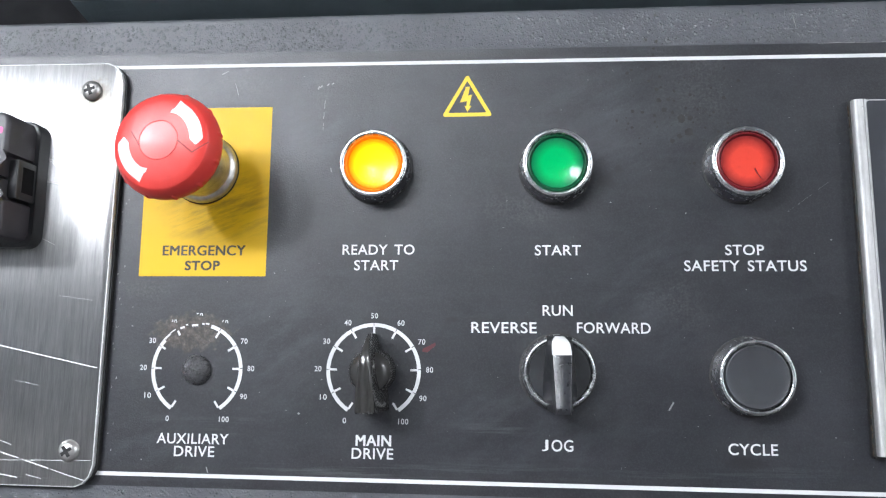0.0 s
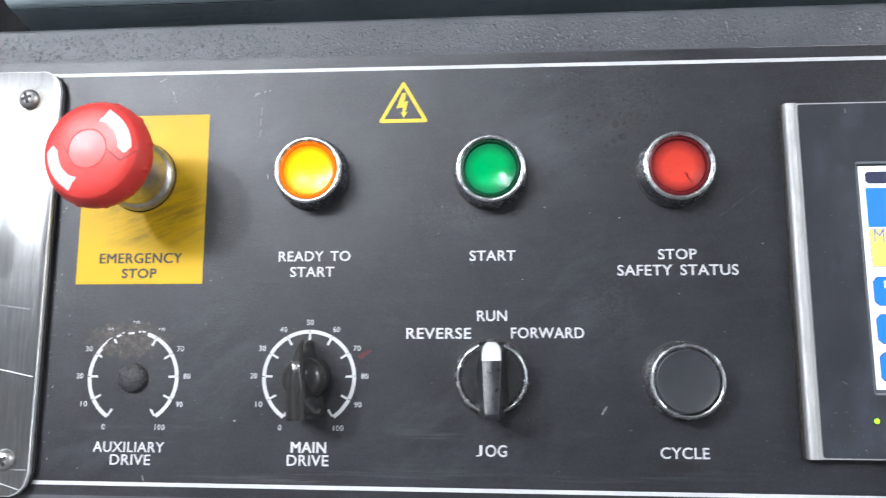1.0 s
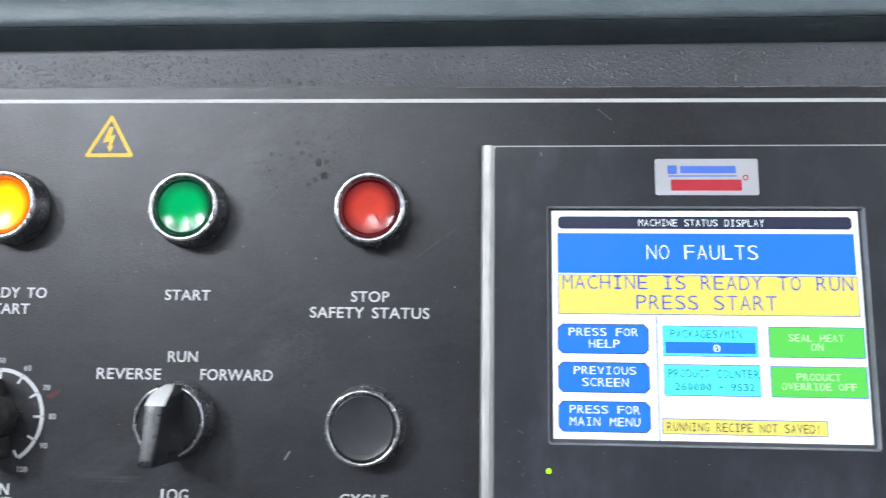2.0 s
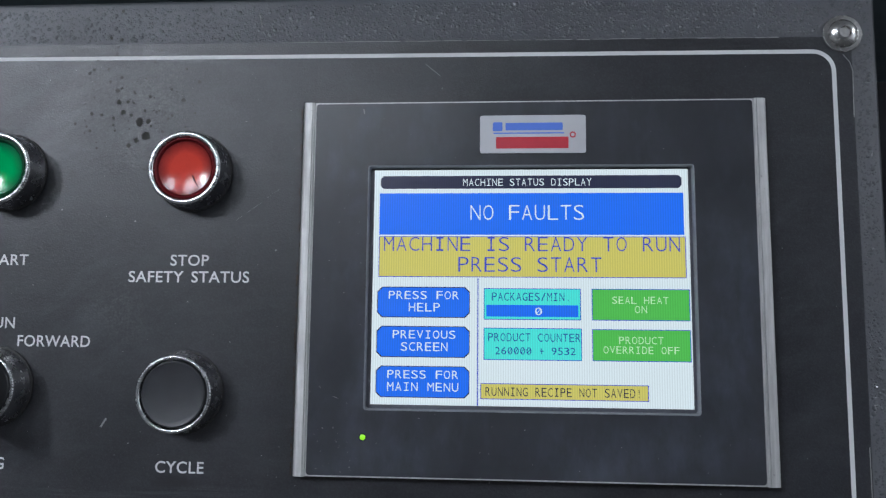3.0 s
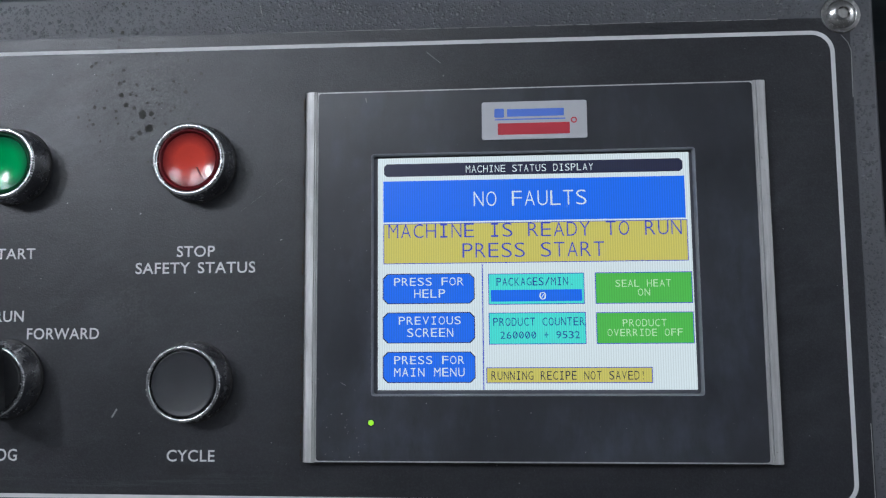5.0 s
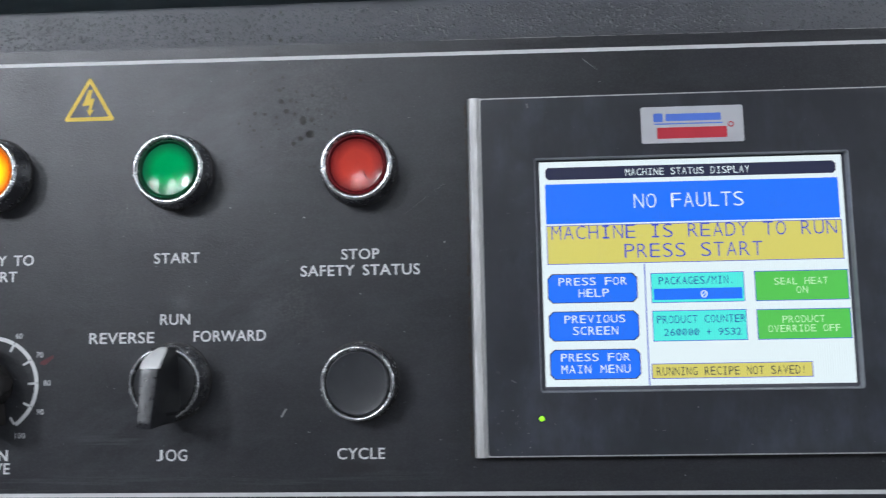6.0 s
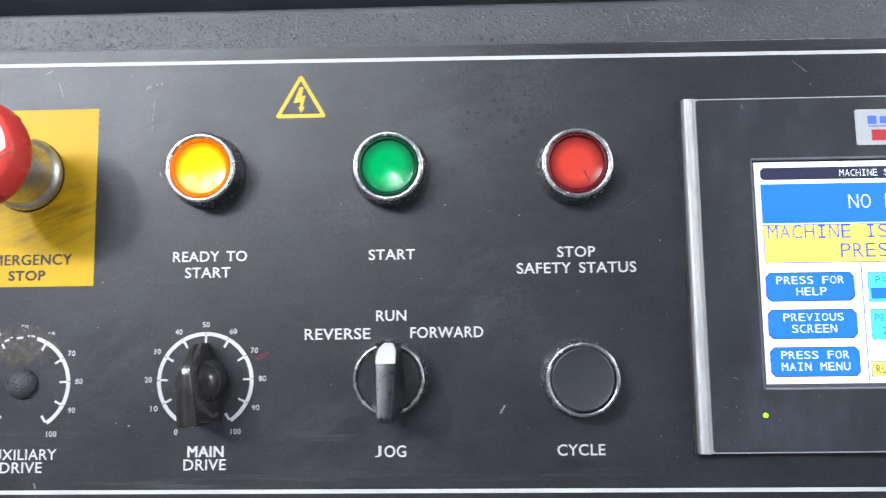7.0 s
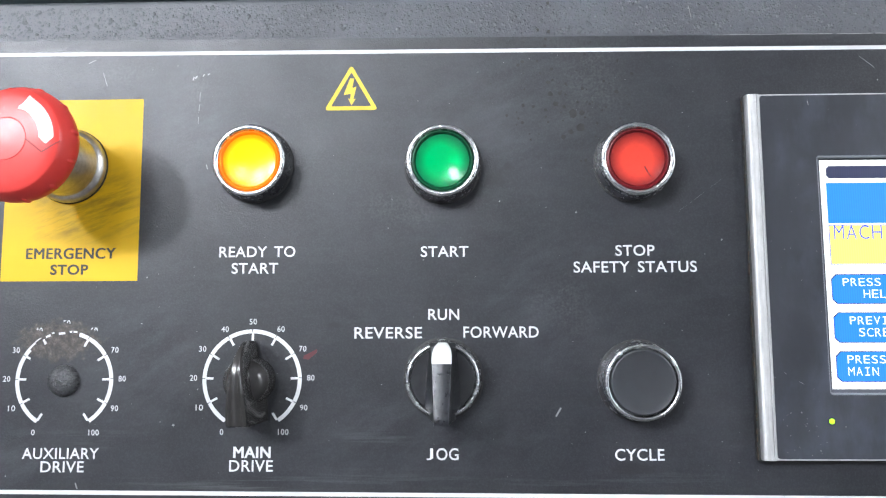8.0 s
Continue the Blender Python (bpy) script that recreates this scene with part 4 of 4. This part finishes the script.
def framed(outer, inner, h0, h1):
    """A plate from h0 to h1 with a window: outlines with as many points as each other."""
    bm = bmesh.new()
    loops = [[V(bm, x, h, z) for x, z in pts] for pts, h in ((outer, h0), (outer, h1), (inner, h1), (inner, h0))]
    for p, q in zip(loops, loops[1:] + loops[:1]):
        for i in range(len(p)):
            j = (i + 1) % len(p)
            bm.faces.new((p[i], p[j], q[j], q[i]))
    return bm


def moved(pts):
    return [(x + OX, z + OZ) for x, z in pts]


# black rim added round the foot as the shadow in the gap
part("gasket", prism(moved(rect(X0 - 0.9, X1 + 0.9, Z0 - 1.0, Z1 + 0.6, 1, 2)), -3.8, 0.0), GASKET, term, "black base rim: rubber gasket on buttons, shadow gap on the terminal")
part("body", framed(moved(rect(X0 + 2.0, X1 - 2.0, Z0, Z1)), moved(rect(GX0 - 0.2, GX1 + 0.2, GZ0 - 0.2, GZ1 + 0.2)), 0.0, FACE - 0.5), ALU, term, "aluminium body edge")
bm = framed(moved(rect(X0 + 5.5, X1 - 5.5, Z0 + 0.55, Z1 - 0.55, 1.2, 3)), moved(rect(GX0, GX1, GZ0, GZ1, 1.2, 3)), 1.0, FACE - 0.3)
part("front_film", bm, BEZEL, term, "matt graphite front film, smudged", 0)
for edge, way in ((X0, 1), (X1, -1)):
    bm = bmesh.new()
    rows = []
    cut = [(0.0, 0.0), (0.05, 1.6), (0.4, 2.4), (0.9, 2.8), (1.6, 3.0), (3.9, 3.2), (4.0, 2.7), (4.15, 2.7), (4.25, 3.15), (4.8, 3.1), (4.9, 2.7), (4.9, 0.0)]
    for z in (Z0 - 0.1, Z1 + 0.1):
        rows.append([V(bm, edge + way * u + OX, h, z + OZ) for u, h in cut])
    for i in range(len(cut)):
        j = (i + 1) % len(cut)
        bm.faces.new((rows[0][i], rows[0][j], rows[1][j], rows[1][i]))
    bm.faces.new(rows[0])
    bm.faces.new(rows[1])
    part("side_rail", bm, ALU, term, "worn aluminium side rail")
# window of the display: a chamfered lip round a sunken dark surround
bm = bmesh.new()
loops = [[V(bm, x, h, z) for x, z in moved(rect(GX0 - d, GX1 + d, GZ0 - d, GZ1 + d, 1.2, 3))] for d, h in ((0.12, FACE - 0.29), (0.1, FACE - 0.24), (-0.25, FACE - 0.35), (-0.55, SINK), (0.12, SINK))]
for p, q in zip(loops, loops[1:]):
    for i in range(len(p)):
        j = (i + 1) % len(p)
        bm.faces.new((p[i], p[j], q[j], q[i]))
part("window_lip", bm, FRAME_EDGE, term, "worn lighter lip of the display window")
bm = prism(moved(rect(GX0, GX1, GZ0, GZ1)), SINK - 0.5, SINK + 0.02)
part("display_surround", bm, GLASS_EDGE, term, "sunken dark grey frame round the display")
H = SINK + 0.08
bm = prism(moved(rect(SX0, SX1, SZ0, SZ1)), SINK - 0.4, H)
display = part("display", bm, D_WHITE, term, "lit liquid-crystal display", 0)


def sx(u):
    """From hundredths of the display's width to millimetres."""
    return SX0 + (SX1 - SX0) * u / 100 + OX


def sz(v):
    """From hundredths of its height, downwards."""
    return SZ1 - (SZ1 - SZ0) * v / 100 + OZ


def field(name, u0, u1, v0, v1, mat, lift=0.05, cut=0.0, edge=None, label=""):
    if edge:
        o = chamfered(sx(u0), sx(u1), sz(v1), sz(v0), cut) if cut else rect(sx(u0), sx(u1), sz(v1), sz(v0))
        part(name + "_outline", prism(o, H - 0.05, H + lift * 0.5), edge, display, "", 0)
        d = 0.3
    else:
        d = 0.0
    o = chamfered(sx(u0) + d, sx(u1) - d, sz(v1) + d, sz(v0) - d, cut) if cut else rect(sx(u0) + d, sx(u1) - d, sz(v1) + d, sz(v0) - d)
    part(name, prism(o, H - 0.05, H + lift), mat, display, label, 0)


T = H + 0.09


def words(body, u0, u1, v0, v1, mat):
    screen_text(body, sx(u0), sx(u1), sz(v0), sz(v1), T, mat, display)


field("title_bar", 2, 98, 2.6, 8.2, D_NAVY, cut=1.2, label="dark title bar")
words("MACHINE STATUS DISPLAY", 28.6, 70, 3.9, 7.0, D_WHITE)
field("fault_field", 1.8, 98.4, 10.2, 28.2, D_BLUE, label="blue field")
words("NO FAULTS", 30.8, 67.8, 15.4, 21.8, D_WHITE)
field("message_field", 1.8, 98.8, 28.9, 46.4, D_YELLOW, edge=D_LINE, label="yellow field")
words("MACHINE IS READY TO RUN", 3, 97.4, 29.2, 35.2, D_LINE)
words("PRESS START", 27, 73, 37.8, 44, D_LINE)
for v0, v1, one, two, a, b, c, d in ((50.6, 63.6, "PRESS FOR", "HELP", 5, 28, 11.5, 22), (67.2, 80.3, "PREVIOUS", "SCREEN", 6.5, 27, 9.2, 24.5), (83.9, 97.0, "PRESS FOR", "MAIN MENU", 5, 28, 5, 28)):
    field("key", 1.6, 31.2, v0, v1, D_BLUE, cut=1.9, edge=D_NAVY, label="blue touch key")
    words(one, a, b, v0 + 1.8, v0 + 5.2, D_WHITE)
    words(two, c, d, v0 + 6.8, v0 + 10.4, D_WHITE)
field("divider", 33.6, 33.9, 46.8, 100, D_LINE)
field("counter_field", 35.6, 66, 51, 64.2, D_CYAN, edge=D_LINE, label="turquoise field")
words("PACKAGES/MIN.", 38, 63, 52.8, 56.2, D_INK)
field("count_bar", 36.4, 65.2, 58, 62.9, D_BLUE, lift=0.07, label="blue bar")
words("0", 51.2, 54.4, 59, 62.2, D_WHITE)
field("counter_field", 35.6, 66.2, 67.6, 81, D_CYAN, edge=D_LINE, label="turquoise field")
words("PRODUCT COUNTER", 36.8, 66, 69.8, 73.2, D_INK)
words("260000 + 9532", 39, 64.4, 75.6, 78.6, D_INK)
field("state_field", 69.4, 99.6, 51, 64.2, D_GREEN, edge=D_LINE, label="green field")
words("SEAL HEAT", 75.5, 93.2, 54.2, 57.2, D_PALE)
words("ON", 82.4, 86.6, 58, 61, D_PALE)
field("state_field", 69.4, 99.6, 67.8, 81, D_GREEN, edge=D_LINE, label="green field")
words("PRODUCT", 77.4, 91.4, 70.8, 73.8, D_PALE)
words("OVERRIDE OFF", 72.6, 96.2, 74.8, 77.8, D_PALE)
field("note_field", 34.6, 86.4, 90.6, 97.2, D_YELLOW, edge=D_LINE, label="yellow note")
words("RUNNING RECIPE NOT SAVED!", 36, 84.4, 92.2, 95.8, D_NAVY)

bm = bmesh.new()
rnd = random.Random(9)
for i in range(60):
    x, z = rnd.choice((rnd.uniform(168, 188), rnd.uniform(168, 340))), rnd.choice((rnd.uniform(1143, 1165), rnd.uniform(1143, 1288)))
    if GX0 - 1 < x < GX1 + 1 and GZ0 - 1 < z < GZ1 + 1 or 232 < x < 277 and z > 1267:
        continue
    r = rnd.uniform(0.08, 0.26)
    prism(moved([(x + r * rnd.uniform(0.6, 1.4) * math.cos(k), z + r * rnd.uniform(0.6, 1.4) * math.sin(k)) for k in (0, 1.3, 2.5, 3.8, 5.0)]), FACE - 0.4, FACE - 0.26, into=bm)
for x0, z0, x1, z1, w in ((186.2, 1287.8, 186.6, 1285.9, 0.35), (166.4, 1174.4, 167.6, 1173.8, 0.14), (176.5, 1172.4, 178.6, 1171.4, 0.16), (171.0, 1176.0, 171.8, 1175.3, 0.12)):
    prism(moved(bar(x0, z0, x1, z1, w)), FACE - 0.4, FACE - 0.26, into=bm)
tagged(part("scuffing", bm, SCRATCH, term, "pale specks and scuffs on the film", 0), kind="stuff")
part("led_seat", lathe([(0, 2.4), (1.55, 2.4), (1.55, 2.74), (0, 2.74)], 24, 188.6 + OX, 1156.8 + OZ), GASKET, term, "dark ring round the lamp")
part("status_led", lathe([(0, 2.0), (1.1, 2.0), (1.1, 2.78), (0.7, 2.95), (0, 3.0)], 20, 188.6 + OX, 1156.8 + OZ), LED_GREEN, term, "small lit green lamp")
bm = bmesh.new()
z = Z0
while z < Z1 - 2:
    run = rnd.uniform(0.5, 5.0)
    u = rnd.uniform(-1.3, -0.5)
    prism(moved(bar(X0 + u, z, X0 + u + rnd.uniform(-0.2, 0.2), z + run, rnd.uniform(0.15, 0.6))), 0.2, 0.34, into=bm)
    z += run + rnd.uniform(0.2, 5.0)
for x0, z0, x1, z1, w in ((162.4, 1189.8, 162.9, 1188.6, 0.45), (161.7, 1187.0, 162.0, 1184.0, 0.4)):
    prism(moved(bar(x0, z0, x1, z1, w)), 0.6, 1.9 if x0 > 162 else 1.5, into=bm)
tagged(part("grime", bm, GRIME, term, "brown grime along the rail", 0), kind="stuff")
# maker's plate with its marks as plain shapes
bm = prism(moved(rect(233.7, 275.8, 1269.0, 1284.5, 0.9, 4)), 2.0, FACE + 0.1)
plate = part("maker_label", bm, SILVER_FOIL, term, "silver maker's label")
PH = FACE + 0.16
for x0, x1, z0, z1, mat in ((243.9, 266.7, 1278.3, 1281.4, LOGO_BLUE), (240.1, 268.9, 1270.9, 1275.6, LOGO_RED)):
    part("logo_bar", prism(moved(rect(x0, x1, z0, z1, 0.3, 2)), 2.5, PH), mat, plate, "", 0)
part("logo_line", prism(moved(rect(239.0, 267.2, 1276.9, 1277.4)), 2.5, PH), LOGO_BLUE, plate, "", 0)
part("logo_square", prism(moved(rect(238.8, 242.7, 1278.0, 1281.7, 0.5, 2)), 2.5, PH), LOGO_BLUE, plate, "", 0)
part("logo_ring", lathe([(0.75, 2.5), (1.25, 2.5), (1.25, PH), (0.75, PH)], 20, 270.6 + OX, 1276.4 + OZ), LOGO_RED, plate, "", 0)

# ---- stainless plate with its screws and the latched box ----
sheet = thing("steel_plate", -300, 1122, "brushed stainless steel plate, scratched, screwed to the console", "plate")
# it sits slightly turned
sheet.location.x -= 1.4 * MM
sheet.rotation_euler.y = radians(0.42)


def clipped(x0, x1, z0, z1, c):
    """A rectangle whose corners on the right are cut off and eased."""
    return [(x0, z0), (x1 - c, z0), (x1 - c * 0.55, z0 + c * 0.18), (x1 - c * 0.18, z0 + c * 0.6), (x1, z0 + c * 1.25), (x1, z1 - c * 1.25), (x1 - c * 0.18, z1 - c * 0.6), (x1 - c * 0.55, z1 - c * 0.18), (x1 - c, z1), (x0, z1)]


part("backing", prism(clipped(-140, 135.3, 1.4, 193.2, 8), 0.2, 2.4), GASKET, sheet, "black rubber backing")
plate_sheet = part("sheet", prism(clipped(-140, 134.3, 0.6, 193.7, 8), 2.4, 4.3, 0.55, 2), STEEL, sheet, "brushed sheet")
# rim faces get a paler steel: the bright edge gleam put into the colour
plate_sheet.data.materials.append(plain("pale_steel_edge", (0.93, 0.93, 0.92), 0.66, 0.06, 500))
plate_sheet.data.materials[1].node_tree.nodes["Principled BSDF"].inputs["Metallic"].default_value = 1.0
for f in plate_sheet.data.polygons:
    f.material_index = 0 if abs(f.normal.y) > 0.95 else 1
bm = bmesh.new()
for x0, z0, x1, z1, w in ((99, 137, 129, 131.2, 0.35), (60, 66.5, 132.6, 52.1, 0.4), (60, 10.8, 133, 12.2, 0.22), (80, 17.9, 100, 12.4, 0.4), (101.5, 11.9, 114, 8.4, 0.45), (115, 8.1, 130.5, 3.7, 0.3), (88, 6.0, 100, 4.2, 0.5), (104, 5.5, 111, 4.0, 0.3), (90, 20, 96, 18, 0.3), (100, 147.5, 131, 143.5, 0.25), (97, 112, 108, 107, 0.2), (124, 128, 127, 124, 0.3), (98, 150, 106, 143, 0.2),
                          (95, 46, 106, 44, 0.12), (112, 84, 128, 82, 0.12), (118, 125, 131, 118, 0.2), (126, 140, 131, 134, 0.3)):
    prism(bar(x0, z0, x1, z1, w), 4.2, 4.33, into=bm)
tagged(part("scuffing", bm, material("bright_scratch", (0.95, 0.95, 0.95), 0.55, 1.0), sheet, "bright scratches", 0), kind="stuff")


def cross_screw(x, z, turn):
    """Pan-head screw with a cross recess."""
    t = thing("pan_head_screw", x, z, "steel pan-head cross screw in the plate", "screw", 4.3, "plate screws")
    part("head", lathe([(0, 0), (4.6, 0), (4.75, 0.5), (4.6, 1.3), (4.0, 2.2), (3.0, 2.85), (1.5, 3.15), (0, 3.2)], 40), WORN_STEEL, t)
    # recess is not sunk: a black cross on top gives its shade
    bm = bmesh.new()
    for a in (0, 90):
        c, s = math.cos(radians(a + turn)), math.sin(radians(a + turn))
        prism(bar(-2.6 * c, -2.6 * s, 2.6 * c, 2.6 * s, 1.5), 2.2, 3.24 + a * 0.0002, into=bm)
    part("cross_recess", bm, GASKET, t, "cross recess, its shade drawn as a raised black cross", 0)
    return t


WORN_STEEL = plain("dull_zinc", (0.50, 0.49, 0.475), 0.38, 0.2, 500)
WORN_STEEL.node_tree.nodes["Principled BSDF"].inputs["Metallic"].default_value = 0.85
BRIGHT_STEEL = plain("bright_steel", (0.62, 0.61, 0.59), 0.24, 0.15, 400)
BRIGHT_STEEL.node_tree.nodes["Principled BSDF"].inputs["Metallic"].default_value = 1.0
cross_screw(-180.4, 1301.0, 20)
cross_screw(-178.1, 1137.3, 35)

# button-head socket screw at the corner of the console
hexscrew = thing("socket_screw", 378.6, 1318.0, "bright button-head socket screw in the console corner", "screw", 0.0)
part("head", lathe([(0, 0), (7.6, 0), (7.7, 0.5), (7.4, 0.8), (5.9, 0.9), (5.7, 1.2), (5.1, 2.0), (4.0, 2.7), (2.8, 3.1), (2.35, 3.1), (2.3, 1.2), (0, 1.2)], 56), BRIGHT_STEEL, hexscrew)
part("hex_socket", prism([(2.3 * math.cos(math.pi * k / 3 + 0.3), 2.3 * math.sin(math.pi * k / 3 + 0.3)) for k in range(6)], 1.2, 2.2), WORN_STEEL, hexscrew, "dark hexagon socket", 0)

# latched black box on the plate: only its right end comes into view
box = thing("latch_box", -241.0, 1219.1, "black plastic box with a smoked hinged cover and a latch", "box", 4.3)
part("base", prism(rect(-60, 42.0, 7.2, 65.2, 6, 5), 0.0, 7.5, 1.0, 3), BLACK_PLASTIC, box, "black base")
part("cover", prism([(-58, 35.8), (37.4, 35.8), (37.4, 43.0), (38.2, 45.0), (40, 46.0), (40, 60), (38.5, 63), (35.5, 64.2), (-58, 64.2)], 7.5, 25.8, 2.2, 4), SMOKED, box, "smoked upper cover")
part("lower_cover", prism([(-58, 9), (35.5, 9), (38.5, 10.2), (40, 13), (40, 25.0), (38.2, 26.0), (37.4, 28), (37.4, 34.6), (-58, 34.6)], 7.5, 25.8, 2.2, 4), SMOKED, box, "smoked lower cover")
part("latch", prism([(35.0, 29), (37.5, 26.8), (41.4, 26.8), (41.4, 44.2), (37.5, 44.2), (35.0, 42)], 5.0, 20.0, 0.8, 2), BLACK_PLASTIC, box, "latch tongue")
# slot is not cut: a near-black patch gives its inner shade
bm = bmesh.new()
for h0, h1, z0, z1 in ((8.8, 16.4, 30.0, 41.5),):
    corners = [(41.2, h, z) for h, z in ((h0, z0), (h1, z0), (h1, z1), (h0, z1))] + [(41.48, h, z) for h, z in ((h0, z0), (h1, z0), (h1, z1), (h0, z1))]
    q = [V(bm, *c) for c in corners]
    for f in ((0, 1, 2, 3), (4, 5, 6, 7), (0, 1, 5, 4), (1, 2, 6, 5), (2, 3, 7, 6), (3, 0, 4, 7)):
        bm.faces.new([q[i] for i in f])
part("latch_slot", bm, NEAR_BLACK, box, "slot in the latch, its shade drawn as a dark patch", 0)
part("indicator", prism(rect(20, 37.3, 54, 57.2, 1, 2), 25.6, 25.9), plain("magenta_mark", (0.45, 0.02, 0.2), 0.4), box, "magenta mark")

# ---- teal cover behind the top edge ----
cover = thing("machine_cover", 0, 1338, "teal-grey enamelled machine cover with a rounded lower edge", "machine cover")


def cover_strip(prof):
    """A folded sheet along the machine, cut off aslant at its left end; prof: (depth, height)."""
    bm = bmesh.new()
    rows = [[bm.verts.new(((x + lean * z) * MM, y * MM, z * MM)) for y, z in prof] for x, lean in ((-196.0, -0.55), (470.0, 0.0))]
    for i in range(len(prof)):
        j = (i + 1) % len(prof)
        bm.faces.new((rows[0][i], rows[0][j], rows[1][j], rows[1][i]))
    bm.faces.new(rows[0])
    bm.faces.new(rows[1])
    return bm


part("underside", cover_strip([(120, 0.2), (44, 0.2), (40, 0.8), (10.5, 15.6), (11.5, 16.6), (120, 16.6)]), TEAL, cover, "shaded sloping underside")
part("front_roll", cover_strip([(120, 16.7), (11.5, 16.7), (10.2, 16.0), (9.0, 16.9), (8.2, 18.4), (8.0, 20.4), (8.3, 26.0), (9.5, 30), (12, 33), (16, 35), (60, 40), (120, 40)]), TEAL, cover, "rolled front edge and top, chipped", 60)
